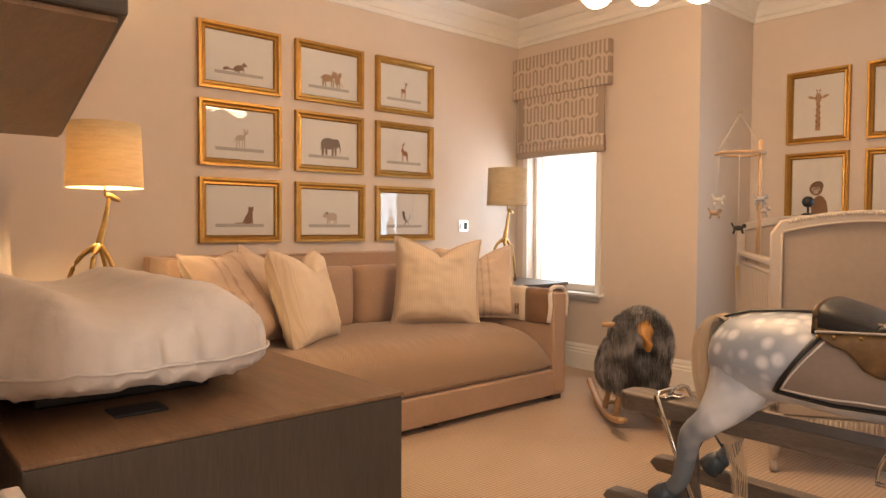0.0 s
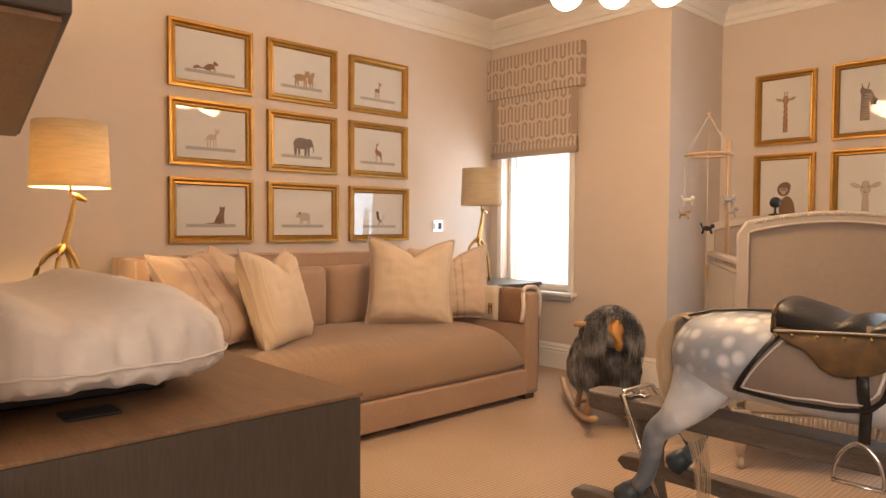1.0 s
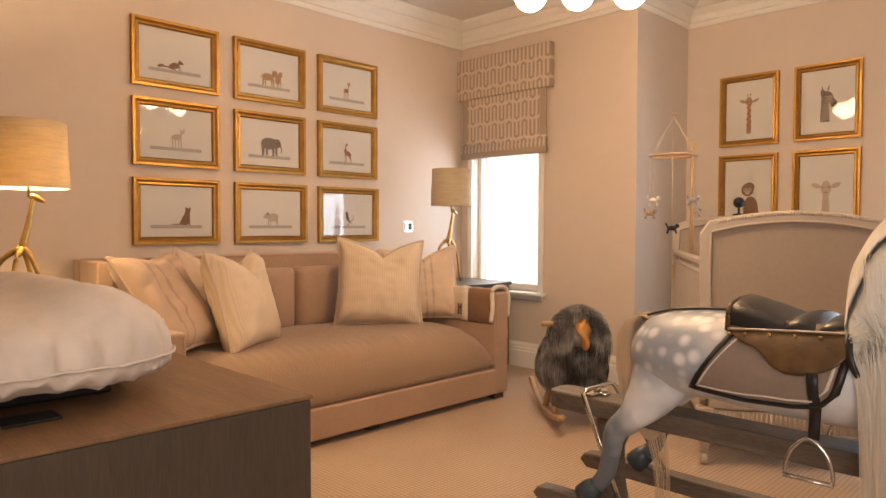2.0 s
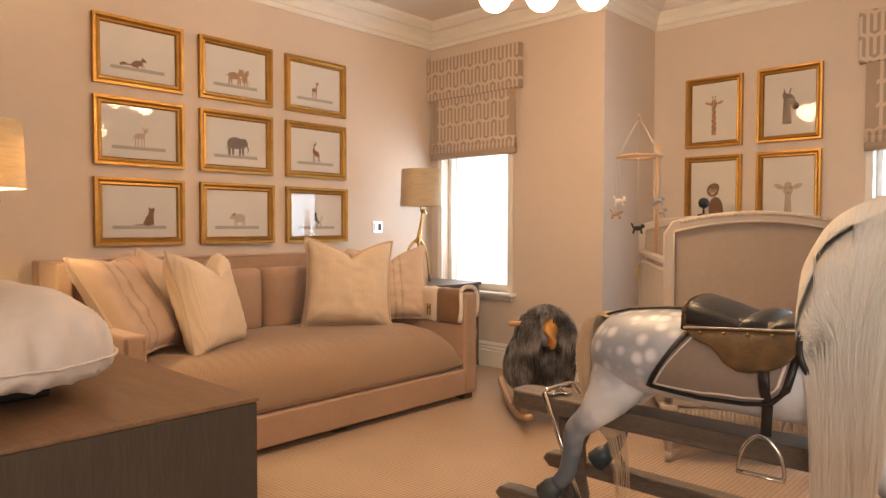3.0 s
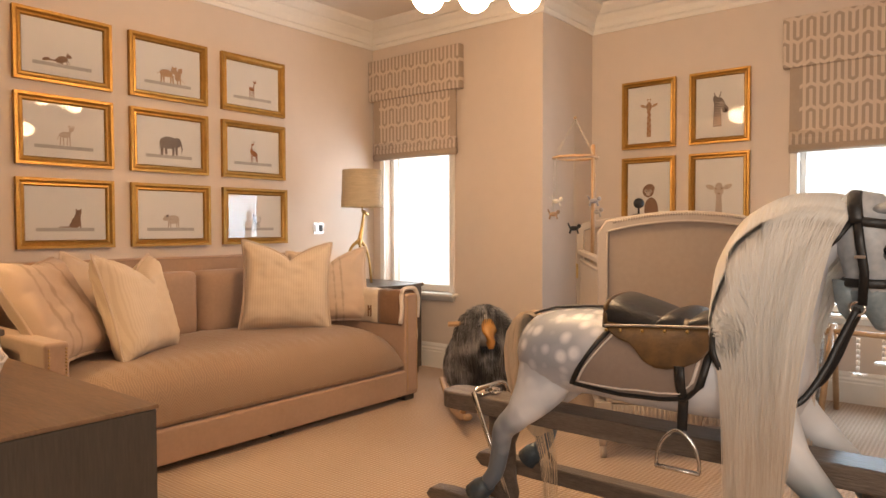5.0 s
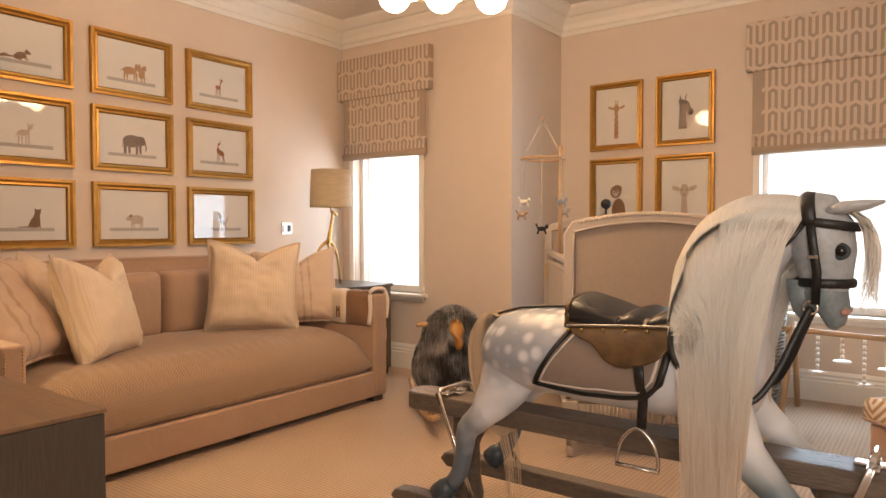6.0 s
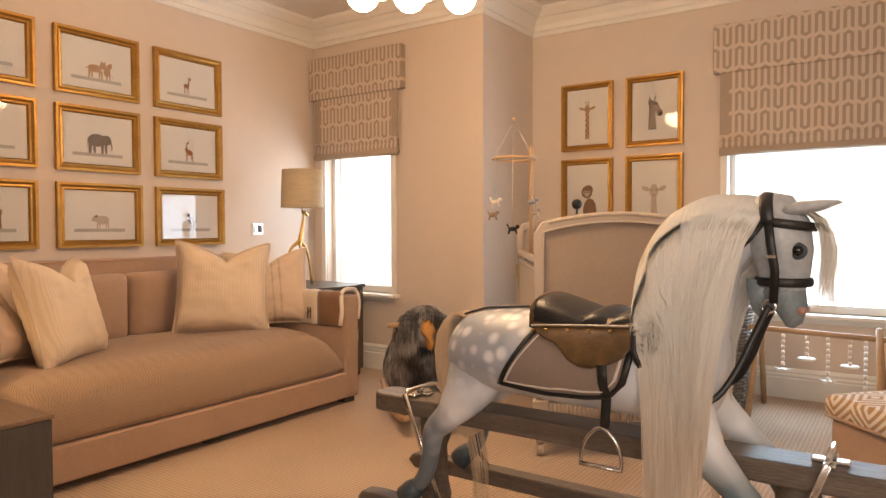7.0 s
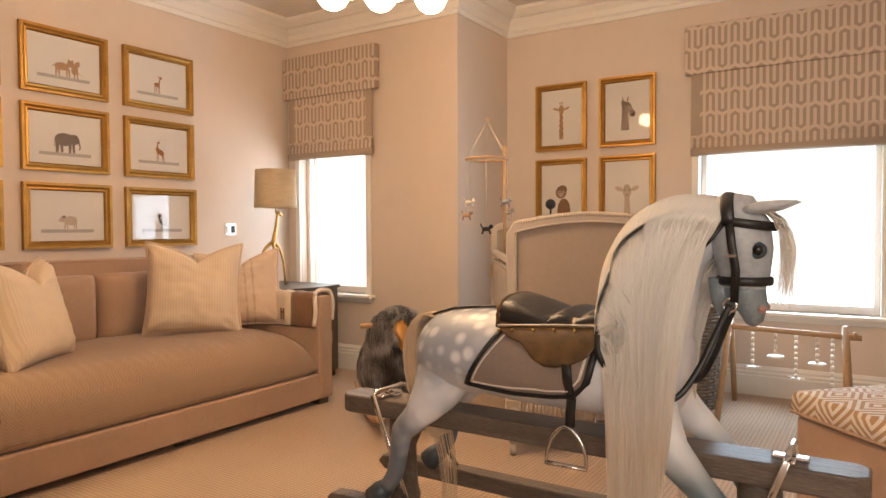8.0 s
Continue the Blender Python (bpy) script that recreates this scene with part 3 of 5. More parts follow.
TALL = [
    ("giraffe", TAN, [(0, 0.118, 0.023, 0.034, 0), (0, 0.090, 0.014, 0.018, 0), (-0.046, 0.124, 0.026, 0.010, -22), (0.046, 0.124, 0.026, 0.010, 22), (-0.010, 0.172, 0.006, 0.007, 0), (0.010, 0.172, 0.006, 0.007, 0)], [(0, 0.10, 0.0, -0.12, 0.017, 0.028), (-0.008, 0.145, -0.010, 0.172, 0.004, 0.004), (0.008, 0.145, 0.010, 0.172, 0.004, 0.004)], -0.05),
    ("zebra", GREY, [(0.000, 0.062, 0.034, 0.046, 28), (0.040, 0.012, 0.024, 0.026, 0), (-0.024, 0.080, 0.020, 0.040, 20)], [(-0.018, 0.07, -0.016, -0.11, 0.034, 0.050), (-0.030, 0.10, -0.038, 0.142, 0.011, 0.004), (0.000, 0.108, 0.010, 0.146, 0.009, 0.004), (0.006, 0.075, 0.046, 0.012, 0.030, 0.022)], -0.03),
    ("monkey", BROWN, [(0.022, -0.10, 0.056, 0.100, 0), (-0.002, 0.050, 0.046, 0.050, 0), (0.010, 0.070, 0.040, 0.036, 0)], [(0.05, -0.04, 0.07, -0.16, 0.030, 0.030)], -0.045),
    ("lamb", CREAM, [(0, 0.055, 0.034, 0.044, 0), (0.0, 0.090, 0.024, 0.020, 0), (-0.062, 0.078, 0.034, 0.017, -24), (0.062, 0.078, 0.034, 0.017, 24), (0, 0.020, 0.022, 0.022, 0)], [(0, 0.03, 0.0, -0.15, 0.028, 0.046)], -0.06),
]
# markings over the tall motifs: colour, ellipses
MARKS = {
    0: [(FOX, [(0.009 * (-1) ** i, -0.135 + 0.022 * i, 0.0085, 0.008, 35) for i in range(9)] + [(-0.013 + 0.026 * (i % 2), -0.145 + 0.02 * i, 0.006, 0.006, 0) for i in range(6)]), (DKBR, [(-0.014, 0.064, 0.004, 0.005, 0), (0.014, 0.064, 0.004, 0.005, 0)])],
    1: [(CREAM, [(-0.012 + 0.002 * i, -0.125 + 0.017 * i, 0.036 - 0.001 * i, 0.0032, 14 - 3 * i) for i in range(10)] + [(0.010 + 0.006 * i, 0.040 - 0.012 * i, 0.016, 0.0024, 40) for i in range(4)]), (DKBR, [(0.046, -0.030, 0.014, 0.014, 0), (0.006, 0.046, 0.005, 0.004, 0)])],
    2: [(CREAM, [(-0.018, -0.002, 0.014, 0.015, 0), (0.014, -0.002, 0.014, 0.015, 0), (-0.002, -0.024, 0.017, 0.013, 0)]), (DKBR, [(-0.017, -0.001, 0.006, 0.006, 0), (0.013, -0.001, 0.006, 0.006, 0)])],
    3: [(BROWN, [(-0.020, 0.000, 0.005, 0.006, 0), (0.020, 0.000, 0.005, 0.006, 0), (0.0, -0.038, 0.008, 0.005, 0)])],
}
k = 0
for z, h in ((1.852, 0.478), (1.312, 0.478)):
    for y in (1.578, 1.095):
        t = framed("framed_print", 0.388, h, 0.040, "gilt-framed upright print of a %s above the cot" % TALL[k][0], "framed prints above the cot")
        figure(t, TALL[k][2], TALL[k][1], 0.9, 0, TALL[k][4], TALL[k][3])
        for level, (colour, blobs) in enumerate(MARKS[k]):
            figure(t, blobs, colour, 0.9, 0, 0, lift=0.0010 + 0.0013 * level)
        t.matrix_basis = pose(XA - 0.001, y, z, 0, 0, -90)
        k += 1

sw = thing("light_switch", (3.24, YN, 1.055), "brushed steel double switch plate on the wall", "switch")
part("plate", B(3.192, 3.288, YN - 0.006, YN - 0.001, 1.012, 1.098), SILVER, sw, bevel=0.002)
part("rocker", B(3.205, 3.238, YN - 0.012, YN - 0.006, 1.03, 1.08), SILVER, sw, bevel=0.002)
part("rocker", B(3.245, 3.275, YN - 0.012, YN - 0.006, 1.03, 1.08), BLACK, sw, bevel=0.002)


# ---- cushions ----
def pillow(name, w, h, d, material, label, m, dent=0.0, piping=None, ears=0.09):
    """A stuffed square cushion standing in the xz plane with pointed corners, thickest in the middle."""
    t = thing(name, (0, 0, 0), label, "cushion", "scatter cushions on the sofa")
    n = 34

    def at(u, v, side):
        pinch = 1 - ears * (1 - u * u) * abs(v) ** 2
        pinch2 = 1 - ears * (1 - v * v) * abs(u) ** 2
        x, z = u * w / 2 * pinch2, v * h / 2 * pinch
        if dent and v > -0.2:
            z -= dent * math.exp(-abs(u - 0.06) / 0.42) * ((v + 0.2) / 1.2) ** 2
        th = d / 2 * (max(0, 1 - u ** 4) * max(0, 1 - v ** 4)) ** 0.5
        th *= 1 + 0.16 * noise.noise((u * 2.1 + w * 9, v * 2.1, side)) + 0.05 * noise.noise((u * 6, v * 6, side + 3))
        far = math.hypot(abs(u) - 1, abs(v) - 1)
        fold = 0.010 * math.sin(11 * math.atan2(1 - abs(v) + 0.02, 1 - abs(u) + 0.02) + 2 * u + v) * math.exp(-(far / 0.42) ** 2) * min(1, th / 0.03)
        crease = 0.005 * noise.noise((u * 3.1 + v * 5, v * 9 - u * 2, w * 31 + side)) * min(1, th / 0.03)
        return (x, side * max(th, 0.002) + fold + crease, z)
    s = Shape()
    for side in (-1, 1):
        s.add([at(2 * i / n - 1, 2 * j / n - 1, side) for j in range(n + 1) for i in range(n + 1)], [(j * (n + 1) + i, j * (n + 1) + i + 1, (j + 1) * (n + 1) + i + 1, (j + 1) * (n + 1) + i) for j in range(n) for i in range(n)])
    part("cover", s, material, t, smooth=True)
    edge = [at(2 * i / n - 1, -1, 1) for i in range(n)] + [at(1, 2 * i / n - 1, 1) for i in range(n)] + [at(1 - 2 * i / n, 1, 1) for i in range(n)] + [at(-1, 1 - 2 * i / n, 1) for i in range(n)]
    part("flange", Shape().tube([(x, 0, z) for x, y, z in edge], 0.011, 8, flat=0.5, side=(0, 1, 0), closed=True), piping or material, t, smooth=True)
    t.matrix_basis = m
    return t


# ---- sofa ----
def sofa():
    x0, x1, yf, yb = 0.90, 3.03, 2.43, 3.56
    t = thing("sofa", (2.0, 3.0, 0), "dusty pink linen daybed sofa with square arms and nailhead trim", "sofa")
    part("base", B(x0, x1, yf + 0.004, yb, 0.035, 0.190), SOFA, t, bevel=0.012, segs=3)
    for a, b, top in ((x0, x0 + 0.09, 0.622), (x1 - 0.115, x1, 0.655)):
        arm = part("arm", B(a, b, yf, yb - 0.1, 0.047, top), SOFA, t, bevel=0.014, segs=3)
        for e in (a + 0.014, b - 0.014):
            s = Shape()
            for i in range(int((top - 0.08) / 0.0132)):
                s.ball((e, yf - 0.001, 0.07 + i * 0.0132), 0.0042, 0.003, 0.0042, 6, 4)
            part("nailhead_trim", s, BRASS, arm, "row of small aged brass nailheads", smooth=True)
    part("backrest", B(x0, x1, yb - 0.1, yb, 0.046, 0.885), SOFA, t, bevel=0.014, segs=3)
    part("wing", B(x0 + 0.002, x0 + 0.075, yb - 0.36, yb - 0.102, 0.60, 0.883), SOFA, t, bevel=0.012, segs=3)
    part("piping", Shape().tube([(x0 + 0.01, yb - 0.1, 0.876), (x1 - 0.01, yb - 0.1, 0.876)], 0.005, 6), SOFA, t, smooth=True)
    for a, b in ((x0 + 0.05, yf + 0.06), (x1 - 0.06, yf + 0.06), (x0 + 0.05, yb - 0.06), (x1 - 0.06, yb - 0.06), (x1 - 1.02, yf + 0.1)):
        part("foot", B(a - 0.04, a + 0.04, b - 0.04, b + 0.04, 0, 0.05), WOOD_DARK, t, "dark stained block foot", bevel=0.004)
    # one long plump seat cushion
    n, m = 56, 28
    a, b, c, e = x0 + 0.092, x1 - 0.117, yf + 0.012, yb - 0.105
    v, f = [], []
    k = (n + 1) * (m + 1)
    for up in (1, 0):
        for j in range(m + 1):
            for i in range(n + 1):
                u, w = math.sin(math.pi / 2 * (2 * i / n - 1)), math.sin(math.pi / 2 * (2 * j / m - 1))
                edge = (max(0, 1 - abs(u) ** 12) * max(0, 1 - abs(w) ** 6)) ** 0.5
                wav = 0.008 * noise.noise((u * 4, w * 2, 0)) + 0.004 * noise.noise((u * 13, w * 5, 3)) + 0.008 * max(0, -w) * noise.noise((u * 9, w, 7)) + 0.007 * max(0, -w) ** 2 * noise.noise((u * 24 + w * 3, w * 1.5, 2))
                z = 0.222 + edge * (0.238 + wav) if up else 0.221 - (0.030 * min(1, 2.2 * edge))
                v.append((a + (b - a) * (u + 1) / 2, c + (e - c) * (w + 1) / 2, z))
    for j in range(m):
        for i in range(n):
            p = j * (n + 1) + i
            f += [(p, p + 1, p + n + 2, p + n + 1), (k + p, k + p + n + 1, k + p + n + 2, k + p + 1)]
    part("seat_cushion", Shape().add(v, f), SEAT, t, "brown herringbone seat cushion", smooth=True)
    # loose back cushions
    for a, b in ((1.00, 1.73), (1.74, 2.08), (2.09, 2.50), (2.51, 2.91)):
        s = Shape()
        rr = []
        for i in range(13):
            u = 2 * i / 12 - 1
            r = []
            for kk in range(24):
                ang = 2 * math.pi * kk / 24
                cy, cz = math.cos(ang), math.sin(ang)
                sy = abs(cy) ** 0.5 * (1 if cy >= 0 else -1)
                sz = abs(cz) ** 0.35 * (1 if cz >= 0 else -1)
                fat = max(0.0, 1 - abs(u) ** 8) ** 0.4
                r.append(((a + b) / 2 + u * (b - a) / 2, yb - 0.185 + sy * (0.035 + 0.05 * fat), 0.615 + sz * 0.19 * (0.93 + 0.07 * fat) + 0.06 * cz * 0))
            rr.append(r)
        part("back_cushion", s.rings(rr), SOFA, t, smooth=True)
    return t


sofa()
CREAMFAB = mat("cream_linen", (0.60, 0.47, 0.36), 0.9, noise_amt=0.05, scale=8, bump=0.12, bump_scale=350, sheen=0.2)
pillow("scatter_cushion", 0.53, 0.55, 0.20, STRIPE, "cream ticking-stripe cushion with a dented top, leaning on the back", pose(2.465, 2.99, 0.715, -12, 2, -38), 0.115, CREAMFAB)
pillow("scatter_cushion", 0.53, 0.53, 0.20, STRIPE, "cream ticking-stripe cushion with pointed corners, standing turned", pose(1.505, 2.92, 0.685, -17, 1.5, 36), 0.15, CREAMFAB)


def banded(name, light, dark, axis, centres, half):
    """Plain linen with soft brushed bands across it."""
    m = mat(name, light, 0.9, noise_amt=0.06, scale=6, bump=0.12, bump_scale=350, sheen=0.2)
    q = Nodes(m)
    tc, sp, nz = q.n.new("ShaderNodeTexCoord"), q.n.new("ShaderNodeSeparateXYZ"), q.n.new("ShaderNodeTexNoise")
    nz.inputs["Scale"].default_value, nz.inputs["Detail"].default_value = 22, 5
    q.l.new(tc.outputs["Object"], sp.inputs[0]), q.l.new(tc.outputs["Object"], nz.inputs["Vector"])
    f = 0.0
    for c in centres:
        near = q.op("SUBTRACT", half, q.op("ABSOLUTE", q.op("SUBTRACT", sp.outputs[axis], c)))
        one = q.op("MULTIPLY", q.op("ADD", q.op("MULTIPLY", near, 90), q.op("MULTIPLY_ADD", nz.outputs[0], 3.0, -1.7)), 1.0, clamp=True)
        f = q.op("MAXIMUM", f, one)
    q.l.new(q.mix(q.op("MULTIPLY", f, 0.55), light, dark), q.n["Principled BSDF"].inputs["Base Color"])
    return m


PRINTFAB = banded("cream_linen_brushed_print", (0.50, 0.365, 0.275), (0.28, 0.19, 0.125), "X", (-0.13, -0.06, 0.10), 0.016)
STRIPEFAB = banded("cream_linen_brown_stripe", (0.64, 0.50, 0.385), (0.33, 0.24, 0.16), "X", (0.03, 0.075), 0.012)
pillow("scatter_cushion", 0.50, 0.52, 0.17, PRINTFAB, "cream cushion with soft brown brushed print, slumped against the arm", pose(1.115, 2.905, 0.70, -33, 0, 38), 0.03)
pillow("scatter_cushion", 0.45, 0.45, 0.15, STRIPEFAB, "cream cushion with brown stripes, tucked behind on one corner", pose(1.41, 3.17, 0.655, -10, 20, 8), 0.0)
pillow("scatter_cushion", 0.50, 0.48, 0.16, STRIPEFAB, "cream cushion with brown brushed stripes, near the arm", pose(2.785, 2.97, 0.69, -12, -3, -38), 0.09)

# ---- dresser, changing pad, wall cabinet ----
dr = thing("dresser", (0.09, 1.1, 0), "dark oak changing dresser with a brown top", "dresser")
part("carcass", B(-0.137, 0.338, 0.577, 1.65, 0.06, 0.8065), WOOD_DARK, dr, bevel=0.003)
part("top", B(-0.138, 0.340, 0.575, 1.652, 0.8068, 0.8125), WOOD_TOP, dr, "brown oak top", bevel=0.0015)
part("plinth", B(-0.12, 0.31, 0.60, 1.63, 0, 0.06), WOOD_DARK, dr)
for i in range(3):
    dd = part("drawer", B(0.3385, 0.3425, 0.59, 1.64, 0.085 + 0.235 * i, 0.31 + 0.235 * i), WOOD_DARK, dr, bevel=0.003)
    part("handle", Shape().tube([(0.342, 0.98, 0.2 + 0.235 * i), (0.365, 0.98, 0.2 + 0.235 * i), (0.365, 1.22, 0.2 + 0.235 * i), (0.342, 1.22, 0.2 + 0.235 * i)], 0.006, 8), BRASS, dd, smooth=True)


def pad_z(u, w):
    """Top of the contoured pad: raised long sides, dished middle."""
    side = abs(u)
    return 0.076 + 0.030 * math.exp(-((side - 0.5) / 0.25) ** 2) - 0.006 * (1 - w * w)


pad = thing("changing_mat", (0.05, 1.05, 0.8125), "white cotton-covered contoured changing mat on the dresser", "changing mat")
n, m = 60, 90
v, f = [], []
px0, px1, py0, py1 = -0.19, 0.240, 0.675, 1.42
for sgn in (1, -1):
    for j in range(m + 1):
        for i in range(n + 1):
            u, w = math.sin(math.pi / 2 * (2 * i / n - 1)), math.sin(math.pi / 2 * (2 * j / m - 1))
            ex, ey = (1 - abs(u) ** 5), (1 - abs(w) ** 7)
            e = max(0, ex * ey) ** 0.4
            r = 1 - 0.17 * (abs(u) * abs(w)) ** 2.5
            # gathers of the elasticated cover round the sides
            gather = (noise.noise((math.atan2(w, u) * 15, e * 1.2, 3)) + 0.6 * noise.noise((math.atan2(w, u) * 37, e * 1.5, 9))) * (1 - e ** 3)
            r += 0.022 * gather
            pucker = (0.010 * noise.noise((u * 11, w * 14, 5)) + 0.006 * noise.noise((u * 25, w * 30, 8))) * (1 - e)
            x = (px0 + px1) / 2 + u * r * (px1 - px0) / 2
            y = (py0 + py1) / 2 + w * r * (py1 - py0) / 2
            z = 0.868 + (pad_z(u, w) * e if sgn > 0 else -0.032 * e) + pucker + 0.009 * gather + 0.003 * noise.noise((x * 18, y * 18, 0))
            v.append((x, y, z))
k = (n + 1) * (m + 1)
for j in range(m):
    for i in range(n):
        p = j * (n + 1) + i
        f += [(p, p + 1, p + n + 2, p + n + 1), (k + p, k + p + n + 1, k + p + n + 2, k + p + 1)]
part("cover", Shape().add(v, f), COTTON, pad, smooth=True)
ring = [(-1, i / 20) for i in range(-20, 20)] + [(i / 12, 1) for i in range(-12, 12)] + [(1, -i / 20) for i in range(-20, 20)] + [(-i / 12, -1) for i in range(-12, 12)]
part("seam", Shape().tube([((px0 + px1) / 2 + u * (1 - 0.17 * (abs(u) * abs(w)) ** 2.5) * (px1 - px0) / 2 * 1.016, (py0 + py1) / 2 + w * (1 - 0.17 * (abs(u) * abs(w)) ** 2.5) * (py1 - py0) / 2 * 1.010, 0.873 + 0.004 * noise.noise((u * 6, w * 6, 1))) for u, w in ring], 0.0022, 6, closed=True, side=(0, 0, 1)), COTTON, pad, smooth=True)
# Added black inset: props the mat and stands in for the shadow gap.
part("base", B(px0 + 0.10, px1 - 0.10, py0 + 0.12, py1 - 0.08, 0.8128, 0.848), BLACK, pad, "black block added under the mat, standing for its shadow gap", bevel=0.004)
part("strap", B(-0.02, 0.045, 0.690, 0.735, 0.8130, 0.8165), BLACK, pad, "grey retaining strap", bevel=0.001)

cab = thing("wall_cabinet", (-0.1, 1.0, 1.25), "dark oak wall cabinet above the dresser", "cabinet")
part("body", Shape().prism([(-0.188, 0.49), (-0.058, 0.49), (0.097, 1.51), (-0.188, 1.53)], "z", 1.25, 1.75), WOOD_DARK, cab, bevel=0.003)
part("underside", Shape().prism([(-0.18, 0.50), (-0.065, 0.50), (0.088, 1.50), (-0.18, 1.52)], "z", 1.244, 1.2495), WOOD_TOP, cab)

# ---- side tables and lamps ----
for x0, x1, y0, y1 in ((3.10, 3.632, 2.845, 3.56), (0.32, 0.86, 2.65, 3.25)):
    st = thing("side_table", ((x0 + x1) / 2, (y0 + y1) / 2, 0), "dark wood side table with rounded front corners beside the sofa", "table", "side tables")
    xm = (x0 + x1) / 2
    bow = [(x0 + (x1 - x0) * i / 12, y0 + 0.05 * (1 - math.sin(math.pi * i / 12))) for i in range(13)]
    part("top", Shape().prism(bow + [(x1, y1), (x0, y1)], "z", 0.635, 0.66), WOOD_DARK, st, bevel=0.004)
    part("body", Shape().prism([(a + (0.012 if a < xm else -0.012), b + 0.015) for a, b in bow] + [(x1 - 0.012, y1 - 0.01), (x0 + 0.012, y1 - 0.01)], "z", 0.05, 0.634), WOOD_DARK, st)
    part("plinth", B(x0 + 0.03, x1 - 0.03, y0 + 0.08, y1 - 0.03, 0, 0.05), WOOD_DARK, st)


def table_lamp(x, y, lit, turn):
    z = 0.66
    t = thing("table_lamp", (0, 0, 0), "brass long-necked giraffe table lamp with a linen drum shade" + (", lit" if lit else ", unlit"), "lamp", "table lamps")
    part("body", Shape().tube(curve([(0.004, 0, 0.275), (0.008, 0, 0.315), (0.026, 0, 0.395), (0.040, 0, 0.47), (0.047, 0, 0.505)], 14), [float(r) for r in np.interp(np.linspace(0, 4, 14), range(5), [0.014, 0.017, 0.012, 0.009, 0.009])], 12), BRASS, t, smooth=True)
    part("head", Shape().tube([(0.035, 0, 0.515), (0.052, 0, 0.51), (0.075, 0, 0.498), (0.09, 0, 0.492)], [0.012, 0.015, 0.010, 0.007], 10), BRASS, t, smooth=True)
    for dx, dy, b in ((-0.13, 0.03, 0.09), (-0.05, -0.06, 0.03), (0.05, 0.03, 0.02), (0.07, -0.05, 0.03)):
        part("leg", Shape().tube(curve([(0.006, 0, 0.308), (dx * 0.45, dy * 0.5, 0.262), (dx * 0.8, dy * 0.8, 0.17), (dx, dy, 0.0)], 12), [float(r) for r in np.interp(np.linspace(0, 3, 12), range(4), [0.015, 0.010, 0.008, 0.009])], 10), BRASS, t, smooth=True)
    part("stem", Shape().tube([(0.03, 0, 0.51), (0.03, 0, 0.56), (0.03, 0, 0.62)], 0.005, 8), BRASS, t, smooth=True)
    s = Shape().lathe((0.03, 0, 0), [(0.150, 0.545), (0.140, 0.812), (0.138, 0.812), (0.148, 0.545)], 40, cap=False)
    part("shade", s, SHADE_LIT, t, "natural linen drum shade", smooth=True)
    part("bulb", Shape().ball((0.03, 0, 0.66), 0.032, 0.032, 0.045), LAMPGLOW if lit else WHITE, t, smooth=True)
    t.matrix_basis = pose(x, y, z, 0, 0, turn)
    return t


LAMPGLOW = glow("lit_bulb", (1.0, 0.68, 0.33), 600.0)
table_lamp(3.30, 3.22, False, 0)
table_lamp(0.515, 2.89, True, 0)

# ---- pendant ----
ch = thing("chandelier", (2.1, 1.3, 1.95), "brass chandelier with opal glass globes, lit, hung from the ceiling", "chandelier")
GZ = 1.957
FAR = [(1.918, 1.412), (2.032, 1.270), (2.155, 1.118)]
NEAR = [(1.775, 1.300), (1.860, 1.115), (1.985, 0.985)]
CX, CY = 1.95, 1.20
part("stem", Shape().tube([(CX, CY, GZ + 0.12), (CX, CY, CEILZ)], 0.009, 10), BRASS, ch, smooth=True)
part("canopy", Shape().lathe((CX, CY, CEILZ - 0.03), [(0.06, 0.0), (0.065, 0.015), (0.05, 0.03)]), BRASS, ch, smooth=True)
UPPER = [(2.10, 1.63), (2.28, 1.62), (2.41, 1.48)]
for gx, gy, gz in [(*g, 1.957) for g in FAR + NEAR] + [(*g, 2.14) for g in UPPER]:
    GZ = gz
    am = part("arm", Shape().tube([(CX, CY, 2.09 if gz < 2 else 2.28), ((CX + gx) / 2, (CY + gy) / 2, GZ + 0.14), (gx, gy, GZ + 0.10), (gx, gy, GZ + 0.05)], 0.006, 8), BRASS, ch, smooth=True)
    part("globe", Shape().ball((gx, gy, GZ), 0.063, n=24, m=16), BULB, am, "glowing opal glass globe", smooth=True)


# ---- throw over the sofa arm ----
th = thing("throw_blanket", (3.0, 2.7, 0.66), "cream and brown banded wool throw folded over the sofa arm", "blanket")


def throw_band(y0, y1, material, name="band"):
    prof = [(a - 0.02, b) for a, b in [(2.925, 0.47), (2.926, 0.55), (2.927, 0.63), (2.935, 0.664), (2.97, 0.672), (3.02, 0.671), (3.056, 0.664), (3.066, 0.63), (3.067, 0.56), (3.065, 0.42)]]
    rr = []
    for i in range(7):
        y = y0 + (y1 - y0) * i / 6
        w = 0.004 * math.sin(y * 40)
        rr.append([(x + w * (1 if x > 3 else -1), y, z + 0.003 * math.sin(y * 55)) for x, z in prof] + [(x + (2.98 - x) * 0.10, y, z - 0.010) for x, z in reversed(prof)])
    part(name, Shape().rings(rr), material, th, smooth=True)


